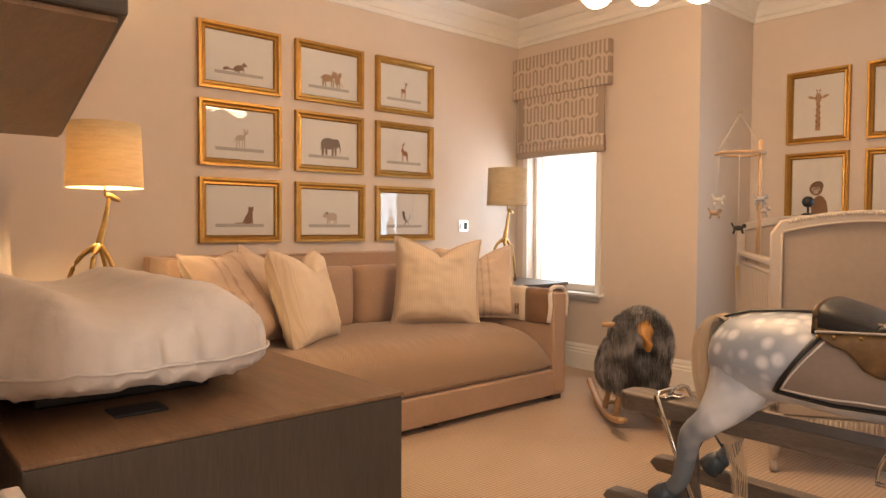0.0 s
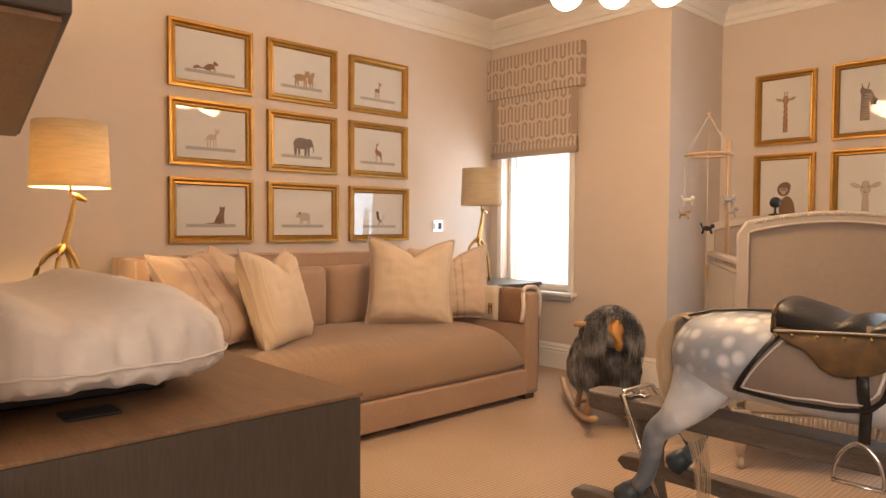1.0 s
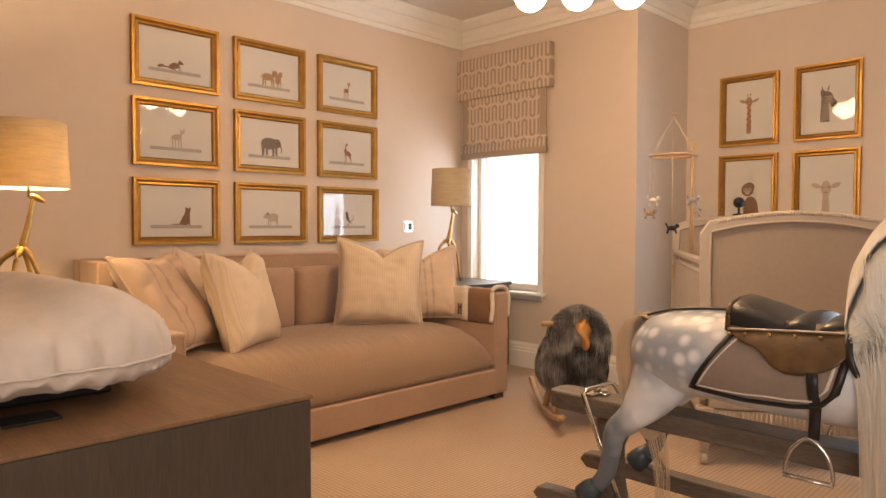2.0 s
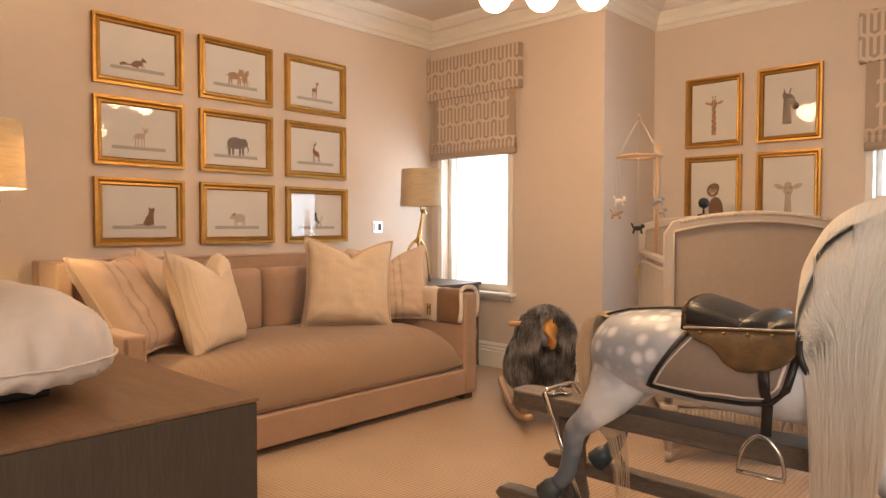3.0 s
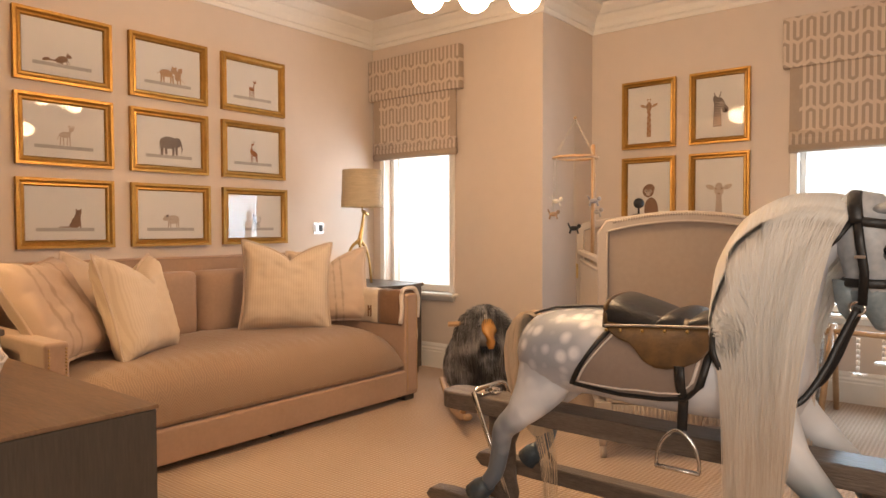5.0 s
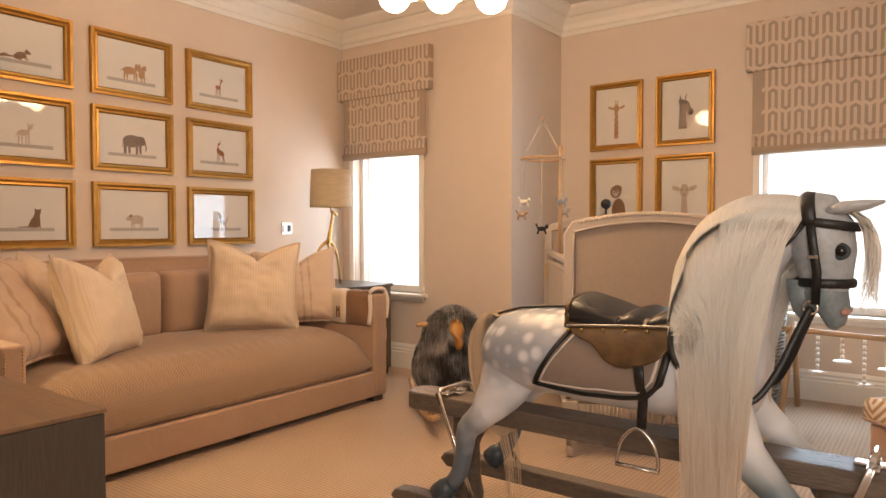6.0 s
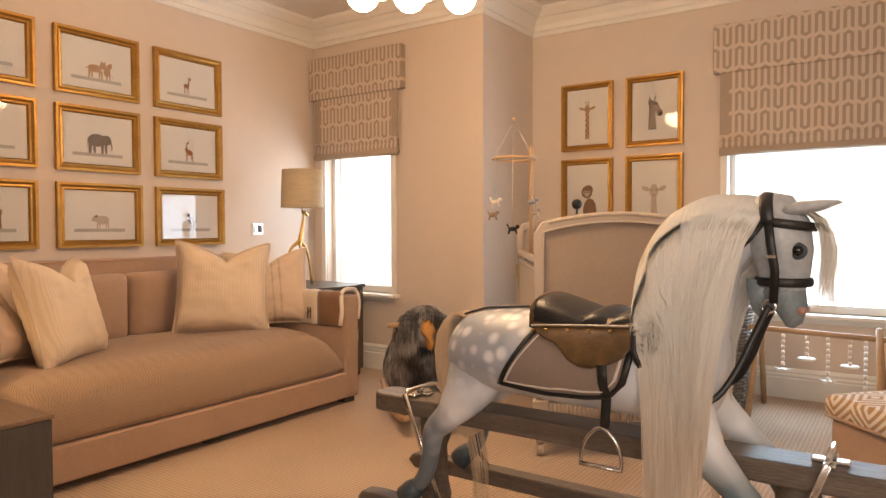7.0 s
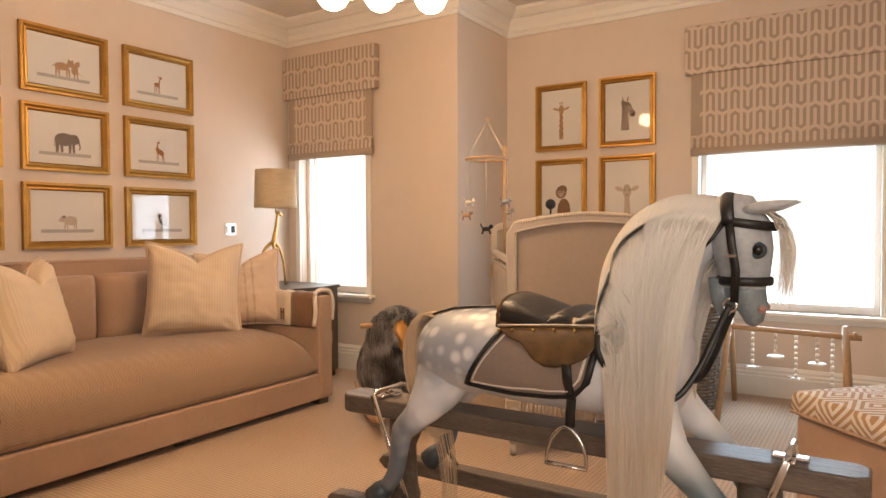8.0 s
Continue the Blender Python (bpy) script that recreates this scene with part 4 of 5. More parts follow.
hem = [(2.897, 0.475), (2.899, 0.56), (2.902, 0.635), (2.915, 0.672), (2.945, 0.686), (2.985, 0.687), (3.025, 0.680), (3.046, 0.655), (3.052, 0.60), (3.05, 0.50)]
part("hem", Shape().tube(curve([(x, 2.452 + 0.006 * math.sin(z * 30), z) for x, z in hem], 30), 0.013, 10), COTTON, th, "thick rolled cream hem", smooth=True)
fringe = Shape()
for i in range(26):
    y = 2.46 + 0.02 * i
    fringe.tube([(3.052, y, 0.43), (3.056, y + 0.004 * math.sin(i * 2.1), 0.39), (3.054, y + 0.007 * math.sin(i * 1.3), 0.35)], [0.004, 0.0035, 0.002], 5)
part("fringe", fringe, COTTON, th, "cream wool fringe", smooth=True)
throw_band(2.462, 2.66, mat("brown_wool", (0.25, 0.14, 0.08), 0.95, noise_amt=0.1, bump=0.2, bump_scale=250, sheen=0.3))
throw_band(2.66, 2.98, mat("cream_wool", (0.66, 0.56, 0.44), 0.95, noise_amt=0.05, bump=0.2, bump_scale=250, sheen=0.3))
for y in (2.72, 2.80, 2.90):
    part("motif", Shape().box(2.894, 2.901, y - 0.014, y - 0.008, 0.50, 0.57).box(2.894, 2.901, y + 0.008, y + 0.014, 0.50, 0.57).box(2.894, 2.901, y - 0.014, y + 0.014, 0.54, 0.552), ink(BROWN), th)


# ---- cot ----
def arch(x):
    """Height of the arched end panel across its width."""
    u = abs(x - 0.385) / 0.385
    return 1.128 - 0.055 * u ** 2 - 0.05 * max(0, (u - 0.90) / 0.10) ** 2


def cot():
    t = thing("cot", (0, 0, 0), "cream painted cot with arched taupe upholstered ends, on castors", "cot")
    W, L = 0.77, 1.27
    for y0, y1, face in ((0.0, 0.055, -1), (L - 0.055, L, 1)):
        xs = [0.05 + (W - 0.1) * i / 24 for i in range(25)]
        p = part("end_panel", Shape().prism([(0.05, 0.30)] + [(x, arch(x) - 0.05) for x in xs] + [(W - 0.05, 0.30)], "y", y0 + 0.016, y1 - 0.016), CRIBFAB, t, "taupe upholstered panel")
        # carved arched frame: outer roll, beaded middle, inner roll
        top = [(0.024, 0.30)] + [(0.024, 0.30 + 0.73 * i / 8) for i in range(1, 9)] + [(W * i / 40, arch(W * i / 40)) for i in range(2, 39)] + [(W - 0.024, 1.03 - 0.73 * i / 8) for i in range(9)]
        rr = []
        for x, z in top:
            sx = max(-1, min(1, (W / 2 - x) / (W / 2 - 0.024)))
            xi = x + 0.016 * (1 if sx > 0.98 else -1 if sx < -0.98 else sx * 0.7)
            zi = z - (0.046 if z > 1.035 else 0)
            xo = x - (0.022 if sx > 0.98 else -0.022 if sx < -0.98 else 0)
            rr.append([(xo, y0 + 0.006, z), (xo, y0, z - 0.006), (xi, y0, zi + 0.004), (xi, y0 + 0.008, zi), (xi, y1 - 0.008, zi), (xi, y1, zi + 0.004), (xo, y1, z - 0.006), (xo, y1 - 0.006, z)])
        part("frame", Shape().rings(rr), CRIB, t, "carved cream arched frame")
        part("inner_bead", Shape().tube([(sum(p[0] for p in q[2:4]) / 2, y0 + 0.002 if face < 0 else y1 - 0.002, q[3][2]) for q in rr], 0.0055, 8), CRIB, t, smooth=True)
        s = Shape()
        yb = y0 - 0.004 if face < 0 else y1 + 0.004
        for i in range(56):
            x = 0.07 + (W - 0.14) * i / 55
            s.ball((x, yb + 0.004, arch(x) - 0.013), 0.0052, 0.006, 0.0075, 6, 4)
        part("beading", s, CRIB, t, "carved twisted bead moulding", smooth=True)
        part("lower_rail", B(0.04, W - 0.04, y0 + 0.004, y1 - 0.004, 0.255, 0.305), CRIB, t, bevel=0.008)
        part("apron", B(0.04, W - 0.04, y0 + 0.008, y1 - 0.008, 0.165, 0.252), CRIB, t, bevel=0.004)
        for i in range(34):
            x = 0.075 + (W - 0.15) * i / 33
            part("flute", Shape().tube([(x, yb + (0.010 if face < 0 else -0.010), 0.175), (x, yb + (0.010 if face < 0 else -0.010), 0.245)], 0.0055, 6), CRIB, t, smooth=True)
        for x in (0.03, W - 0.03):
            blk = part("corner_block", B(x - 0.036, x + 0.036, y0 - 0.004, y1 + 0.004, 0.155, 0.262), CRIB, t, bevel=0.006)
            part("rosette", Shape().lathe((0, 0, 0), [(0.022, 0), (0.024, 0.004), (0.012, 0.008)], 12), CRIB, blk).matrix_basis = pose(x, y0 - 0.004 if face < 0 else y1 + 0.004, 0.21, 90 if face < 0 else -90, 0, 0)
            yy = (y0 + y1) / 2
            leg = part("leg", Shape().lathe((x, yy, 0), [(0.016, 0.055), (0.018, 0.075), (0.027, 0.10), (0.030, 0.125), (0.024, 0.14), (0.030, 0.157)], 14), CRIB, t, smooth=True)
            part("castor", Shape().tube([(x - 0.012, yy, 0.026), (x + 0.012, yy, 0.026)], 0.026, 14), CRIB, leg, smooth=True)
    for x in (0.028, W - 0.028):
        rail = [(x, 0.055 + (L - 0.11) * i / 20, 0.90) for i in range(21)]
        part("side_rail", B(x - 0.020, x + 0.020, 0.055, L - 0.055, 0.885, 0.915), CRIB, t, bevel=0.008)
        part("side_bead", Shape().tube([(a, b, z - 0.05) for a, b, z in rail], 0.012, 8), CRIB, t, smooth=True)
        part("bottom_rail", B(x - 0.016, x + 0.016, 0.055, L - 0.055, 0.20, 0.28), CRIB, t, bevel=0.006)
        for i in range(24):
            y = 0.085 + (L - 0.17) * i / 23
            part("slat", B(x - 0.008, x + 0.008, y - 0.011, y + 0.011, 0.28, 0.86), CRIB, t)
        part("latch", B(x - 0.034, x - 0.022, L - 0.11, L - 0.08, 0.74, 0.83), BRASS, t, "brass side latch", bevel=0.003)
    part("mattress", B(0.05, W - 0.05, 0.06, L - 0.06, 0.36, 0.48), COTTON, t, bevel=0.03, segs=3)
    t.matrix_basis = pose(2.69, 1.065, 0, 0, 0, -58)
    return t


cot()

# ---- baby monitor on the far end of the cot ----
bm_ = thing("baby_monitor", (3.99, 1.42, 1.13), "small round black baby monitor on a stand", "baby monitor")
part("base", Shape().lathe((3.95, 1.40, 1.127), [(0.036, 0), (0.036, 0.008), (0.012, 0.014)], 18), BLACK, bm_, smooth=True)
part("neck", Shape().tube([(3.95, 1.40, 1.135), (3.95, 1.40, 1.18)], 0.007, 8), BLACK, bm_, smooth=True)
part("head", Shape().ball((3.95, 1.40, 1.205), 0.033), BLACK, bm_, smooth=True)

# ---- cot mobile ----
mo = thing("cot_mobile", (3.31, 1.40, 0.88), "beech cot mobile ring with hanging felt animals above the cot", "mobile")
part("post", Shape().tube([(3.325, 1.405, 0.86), (3.32, 1.40, 1.2), (3.31, 1.395, 1.51)], 0.011, 10), BEECH, mo, smooth=True)
MC = (3.31, 1.505)
part("ring", Shape().tube([(MC[0] + 0.122 * math.cos(a), MC[1] + 0.122 * math.sin(a), 1.445) for a in [2 * math.pi * i / 36 for i in range(36)]], 0.0075, 8, closed=True, side=(0, 0, 1)), BEECH, mo, smooth=True)
STRING = mat("cotton_string", (0.7, 0.62, 0.5), 0.9)
part("hook", Shape().ball((MC[0], MC[1], 1.668), 0.010, n=8, m=6), BEECH, mo, smooth=True)
FELT = [mat("felt", c, 0.95, noise_amt=0.1, bump=0.3, bump_scale=200) for c in ((0.72, 0.66, 0.58), (0.42, 0.28, 0.18), (0.02, 0.02, 0.022), (0.36, 0.36, 0.40), (0.45, 0.4, 0.36))]
for k, (a, drop) in enumerate(((150, 0.24), (120, 0.31), (205, 0.39), (265, 0.24), (280, 0.30))):
    x, y = MC[0] + 0.12 * math.cos(radians(a)), MC[1] + 0.12 * math.sin(radians(a))
    st = part("string", Shape().tube([(MC[0], MC[1], 1.662), (x, y, 1.445), (x, y, 1.445 - drop + 0.01)], 0.0018, 5), STRING, mo, smooth=True)
    s = Shape().ball((x, y, 1.44 - drop), 0.017, 0.026, 0.013, 10, 8)
    for sx in (-1, 1):
        s.tube([(x, y + 0.018 * sx, 1.435 - drop), (x, y + 0.026 * sx, 1.412 - drop)], 0.006, 6)
    s.ball((x, y - 0.030, 1.452 - drop), 0.012, n=8, m=6)
    s.tube([(x, y + 0.024, 1.445 - drop), (x, y + 0.036, 1.468 - drop)], 0.004, 6)
    part("felt_toy", s, FELT[k], st, "small stuffed felt animal shape", smooth=True)


# ---- footstool ----
ot = thing("footstool", (0, 0, 0), "taupe fabric footstool with a diamond-weave cushion top", "footstool")
part("body", B(-0.32, 0.32, -0.32, 0.32, 0.02, 0.375), SOFA, ot, bevel=0.02, segs=3)
n = 14
rr = []
for zc, q in ((0.378, 0.985), (0.385, 1.0), (0.42, 1.012), (0.445, 1.0), (0.458, 0.97)):
    r = []
    for i in range(48):
        a = 2 * math.pi * i / 48
        c, s_ = math.cos(a), math.sin(a)
        k = 1 / max(abs(c), abs(s_)) ** 0.93
        r.append((0.335 * q * c * k, 0.335 * q * s_ * k, zc))
    rr.append(r)
top = Shape().rings(rr, cap=False)
top.add([(*[0.97 * 0.335 * math.cos(2 * math.pi * i / 48) / max(abs(math.cos(2 * math.pi * i / 48)), abs(math.sin(2 * math.pi * i / 48))) ** 0.93 * q, 0.97 * 0.335 * math.sin(2 * math.pi * i / 48) / max(abs(math.cos(2 * math.pi * i / 48)), abs(math.sin(2 * math.pi * i / 48))) ** 0.93 * q][:2], 0.458 + 0.022 * (1 - q ** 2)) for q in (1, 0.8, 0.6, 0.4, 0.2, 0.05) for i in range(48)], [(j * 48 + i, j * 48 + (i + 1) % 48, (j + 1) * 48 + (i + 1) % 48, (j + 1) * 48 + i) for j in range(5) for i in range(48)])
part("cushion", top, DIAMOND, ot, "cream and tan diamond-weave cushion", smooth=True)
part("piping", Shape().tube([(0.337 * math.cos(2 * math.pi * i / 48) / max(abs(math.cos(2 * math.pi * i / 48)), abs(math.sin(2 * math.pi * i / 48))) ** 0.93, 0.337 * math.sin(2 * math.pi * i / 48) / max(abs(math.cos(2 * math.pi * i / 48)), abs(math.sin(2 * math.pi * i / 48))) ** 0.93, 0.383) for i in range(48)], 0.006, 6, closed=True, side=(0, 0, 1)), SOFA, ot, smooth=True)
for sx in (-1, 1):
    for sy in (-1, 1):
        part("foot", B(sx * 0.27 - 0.02, sx * 0.27 + 0.02, sy * 0.27 - 0.02, sy * 0.27 + 0.02, 0, 0.025), WOOD_DARK, ot)
ot.matrix_basis = pose(2.67, -0.57, 0, 0, 0, 45)

# ---- wicker basket ----
ba = thing("wicker_basket", (4.08, 0.56, 0), "tall grey woven rattan basket", "basket")
for i in range(30):
    z = 0.012 + i * 0.0195
    r0 = 0.135 + 0.035 * z / 0.6
    part("weaver", Shape().tube([(4.08 + (r0 + 0.006 * (-1) ** (k + i)) * math.cos(2 * math.pi * k / 36), 0.56 + (r0 + 0.006 * (-1) ** (k + i)) * math.sin(2 * math.pi * k / 36), z) for k in range(36)], 0.0095, 5, closed=True, side=(0, 0, 1)), RATTAN, ba, smooth=True)
for k in range(18):
    a = 2 * math.pi * (k + 0.5) / 18
    part("stake", Shape().tube([(4.08 + 0.135 * math.cos(a), 0.56 + 0.135 * math.sin(a), 0.0), (4.08 + 0.17 * math.cos(a), 0.56 + 0.17 * math.sin(a), 0.6)], 0.007, 6), RATTAN, ba, smooth=True)
part("rim", Shape().tube([(4.08 + 0.173 * math.cos(2 * math.pi * k / 36), 0.56 + 0.173 * math.sin(2 * math.pi * k / 36), 0.6) for k in range(36)], 0.014, 8, closed=True, side=(0, 0, 1)), RATTAN, ba, smooth=True)
part("bottom", Shape().lathe((4.08, 0.56, 0), [(0.13, 0.002), (0.13, 0.012)], 24), RATTAN, ba)

# ---- baby gym ----
gy = thing("baby_gym", (4.0, 0.05, 0), "pale beech baby gym frame with hanging white wooden toys", "baby gym")
for y, yf in ((0.335, 0.36), (-0.225, -0.25)):
    for x, f in ((3.79, 1), (4.33, -1)):
        part("leg", Shape().tube([(x, yf, 0.0), (4.03 - f * 0.02, y, 0.525)], 0.016, 8), BEECH, gy, smooth=True)
    part("wing_nut", Shape().ball((4.0, y - (0.045 if y < 0 else -0.03), 0.49), 0.02, 0.012, 0.02, 10, 6), BEECH, gy, smooth=True)
part("bar", Shape().tube([(4.0, 0.39, 0.498), (4.0, -0.30, 0.478)], 0.015, 10), BEECH, gy, smooth=True)
for k, (y, drop) in enumerate(((0.215, 0.20), (0.10, 0.13), (0.0, 0.24), (-0.10, 0.15), (-0.17, 0.30))):
    z = 0.485
    s = Shape()
    for i in range(int(drop / 0.03)):
        s.tube([(4.0, y, z - 0.015 - i * 0.03), (4.0, y, z - 0.036 - i * 0.03)], 0.009, 8)
    tt = part("hanging_toy", s, COTTON if k % 2 else WHITE, gy, "string of white wooden beads", smooth=True)
    s = Shape()
    if k % 2:
        s.lathe((4.0, y, z - drop - 0.015), [(0.041, 0), (0.045, 0.006), (0.041, 0.012)], 18)
    else:
        star = []
        for i in range(10):
            r = 0.045 if i % 2 == 0 else 0.018
            star.append((4.0 + r * math.cos(2 * math.pi * i / 10), y + r * math.sin(2 * math.pi * i / 10)))
        s.prism(star, "z", z - drop - 0.015, z - drop - 0.003)
    part("pendant", s, WHITE, tt)


# ---- hair ----
def strands(shape, paths, width, jitter, rng, taper=0.35):
    """Thin three-sided locks along paths of points."""
    for pts, r in paths:
        pts = [Vector(p) for p in pts]
        n = len(pts)
        rr = []
        for i, p in enumerate(pts):
            d = (pts[min(i + 1, n - 1)] - pts[max(i - 1, 0)]).normalized()
            s = Vector((0, 0, 1)) if abs(d.z) < 0.8 else Vector((1, 0, 0))
            e1 = d.cross(s).normalized()
            e2 = d.cross(e1)
            w = width * r * (1 - (1 - taper) * i / (n - 1))
            rr.append([p + (e1 * math.cos(a) + e2 * math.sin(a)) * w for a in (0, 2.1, 4.2)])
        shape.rings(rr, cap=False)


# ---- rocking horse on its swing stand ----
AX = 1.45
BODY = [  # y, middle z, half height, half width
    (0.668, 0.720, 0.035, 0.03), (0.655, 0.727, 0.072, 0.075), (0.625, 0.730, 0.092, 0.112), (0.580, 0.733, 0.104, 0.138), (0.520, 0.738, 0.108, 0.152), (0.440, 0.742, 0.108, 0.158), (0.340, 0.735, 0.108, 0.160),
    (0.240, 0.735, 0.110, 0.160), (0.150, 0.742, 0.118, 0.155), (0.080, 0.752, 0.130, 0.140), (0.030, 0.757, 0.125, 0.115), (-0.005, 0.757, 0.10, 0.085), (-0.025, 0.755, 0.055, 0.045)]


def body_at(y):
    ys = [b[0] for b in BODY][::-1]
    return [float(np.interp(y, ys, [b[i] for b in BODY][::-1])) for i in (1, 2, 3)]


def skin(y, z, off):
    """The near flank's point at a given place along and up the body, lifted by off."""
    zc, hz, hx = body_at(y)
    q = max(-1, min(1, (z - zc) / (hz + off)))
    return (AX - (hx + off) * math.sqrt(max(0.0, 1 - q * q)), y, zc + q * (hz + off))


HEADPAINT = mat("blue_grey_head_paint", (0.56, 0.57, 0.59), 0.38, noise_amt=0.2, scale=9, tint=(0.36, 0.39, 0.42))
MUZZLE = mat("slate_muzzle_paint", (0.17, 0.22, 0.24), 0.4, noise_amt=0.2, scale=12, tint=(0.30, 0.34, 0.36))
GLOSSBLACK = mat("black_glass", (0.01, 0.01, 0.01), 0.08, noise_amt=0.1)


def horse():
    t = thing("rocking_horse", (AX, 0.3, 0), "dapple grey rocking horse with cream mane and black saddle", "rocking horse")
    n = 28
    part("body", Shape().rings([[(AX + hx * math.cos(2 * math.pi * k / n), y, zc + hz * math.sin(2 * math.pi * k / n)) for k in range(n)] for y, zc, hz, hx in BODY]), DAPPLE, t, smooth=True)
    # neck and head: cross-sections along a path in the middle plane
    def loft(rows, name, material, parent):
        rr = []
        for i, (y, z, depth, wide) in enumerate(rows):
            a, b = rows[max(i - 1, 0)], rows[min(i + 1, len(rows) - 1)]
            d = Vector((0, b[0] - a[0], b[1] - a[1])).normalized()
            e = Vector((0, d.z, -d.y))
            rr.append([Vector((AX, y, z)) + e * depth * math.sin(2 * math.pi * k / 20) + Vector((wide * math.cos(2 * math.pi * k / 20), 0, 0)) for k in range(20)])
        return part(name, Shape().rings(rr), material, parent, smooth=True)
    loft([(0.10, 0.76, 0.12, 0.11), (0.075, 0.84, 0.105, 0.09), (0.045, 0.93, 0.09, 0.068), (0.01, 1.01, 0.075, 0.055), (-0.045, 1.06, 0.062, 0.05), (-0.085, 1.075, 0.045, 0.045)], "neck", DAPPLE, t)
    head = loft([(-0.075, 1.105, 0.03, 0.035), (-0.100, 1.085, 0.056, 0.052), (-0.118, 1.045, 0.064, 0.058), (-0.128, 1.00, 0.058, 0.055), (-0.130, 0.955, 0.050, 0.044), (-0.132, 0.915, 0.040, 0.036), (-0.146, 0.885, 0.028, 0.032), (-0.148, 0.862, 0.018, 0.026)], "head", HEADPAINT, t)
    loft([(-0.128, 0.932, 0.0455, 0.039), (-0.132, 0.915, 0.042, 0.038), (-0.147, 0.885, 0.030, 0.034), (-0.147, 0.861, 0.020, 0.028), (-0.143, 0.849, 0.009, 0.014)], "muzzle", MUZZLE, head)
    part("lower_jaw", Shape().tube([(AX, -0.088, 0.945), (AX, -0.087, 0.905), (AX, -0.090, 0.880), (AX, -0.094, 0.866)], [0.030, 0.024, 0.018, 0.009], 12, side=(1, 0, 0)), MUZZLE, head, smooth=True)
    for sx in (-1, 1):
        x = AX + sx * 0.03
        part("ear", Shape().tube([(x, -0.135, 1.085), (x + sx * 0.008, -0.165, 1.092), (x + sx * 0.010, -0.20, 1.098), (x + sx * 0.008, -0.232, 1.104)], [0.016, 0.022, 0.015, 0.002], 10, flat=0.6), HEADPAINT, head, smooth=True)
        part("eye_patch", Shape().ball((AX + sx * 0.041, -0.158, 1.006), 0.009, 0.021, 0.018, 14, 8), HOOF, head, smooth=True)
        part("eye", Shape().ball((AX + sx * 0.046, -0.161, 1.007), 0.008, 0.011, 0.011, 14, 8), GLOSSBLACK, head, "glossy black glass eye", smooth=True)
        part("nostril", Shape().ball((AX + sx * 0.027, -0.168, 0.886), 0.009, 0.009, 0.008, 10, 6), mat("pink_nostril_paint", (0.55, 0.30, 0.24), 0.4), head, smooth=True)
    # legs
    def leg(points, radii, x, hoof, name):
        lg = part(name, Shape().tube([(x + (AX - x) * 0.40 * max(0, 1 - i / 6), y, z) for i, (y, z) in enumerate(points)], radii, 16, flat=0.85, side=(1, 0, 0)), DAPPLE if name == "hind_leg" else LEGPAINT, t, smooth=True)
        part("hoof", Shape().tube([(x, *p) for p in hoof], [0.024, 0.030, 0.034], 14, side=(1, 0, 0)), HOOF, lg, "slate painted hoof", smooth=True)
    XN_, XF = AX - 0.095, AX + 0.14
    hind = ([tuple(p)[1:] for p in curve([(0, 0.560, 0.725), (0, 0.585, 0.645), (0, 0.638, 0.568), (0, 0.685, 0.520), (0, 0.697, 0.46), (0, 0.712, 0.40), (0, 0.740, 0.362)], 19)], [float(r) for r in np.interp(np.linspace(0, 6, 19), range(7), [0.088, 0.068, 0.037, 0.030, 0.025, 0.023, 0.021])])
    leg(*hind, XN_, [(0.735, 0.362), (0.758, 0.345), (0.775, 0.325)], "hind_leg")
    leg([(y - 0.02, z + 0.035) for y, z in hind[0]], hind[1], XF, [(0.715, 0.400), (0.738, 0.382), (0.755, 0.362)], "hind_leg")
    fore = ([tuple(p)[1:] for p in curve([(0, 0.085, 0.71), (0, 0.045, 0.65), (0, -0.005, 0.585), (0, -0.06, 0.525), (0, -0.12, 0.455), (0, -0.165, 0.39), (0, -0.195, 0.355)], 19)], [float(r) for r in np.interp(np.linspace(0, 6, 19), range(7), [0.085, 0.066, 0.042, 0.032, 0.031, 0.024, 0.021])])
    leg(*fore, XN_, [(-0.195, 0.355), (-0.215, 0.34), (-0.235, 0.322)], "fore_leg")
    far = ([tuple(p)[1:] for p in curve([(0, 0.085, 0.70), (0, 0.05, 0.645), (0, 0.0, 0.60), (0, -0.05, 0.555), (0, -0.095, 0.51), (0, -0.125, 0.45), (0, -0.16, 0.40)], 19)], fore[1])
    leg(*far, XF, [(-0.16, 0.40), (-0.18, 0.38), (-0.195, 0.362)], "fore_leg")
    # saddle cloth, trim, saddle
    cloth = mat("taupe_saddle_cloth", (0.30, 0.225, 0.18), 0.95, noise_amt=0.06, bump=0.2, bump_scale=300, sheen=0.3)
    low_y = [0.455, 0.40, 0.334, 0.237, 0.185, 0.154, 0.141, 0.135]
    low_z = [0.685, 0.680, 0.676, 0.681, 0.690, 0.722, 0.77, 0.83]
    def zlow(y):
        return float(np.interp(y, low_y[::-1], low_z[::-1]))
    def ztop(y):
        return min(0.85, float(np.interp(y, [0.365, 0.455], [0.835, 0.69])) if y > 0.365 else 0.85)
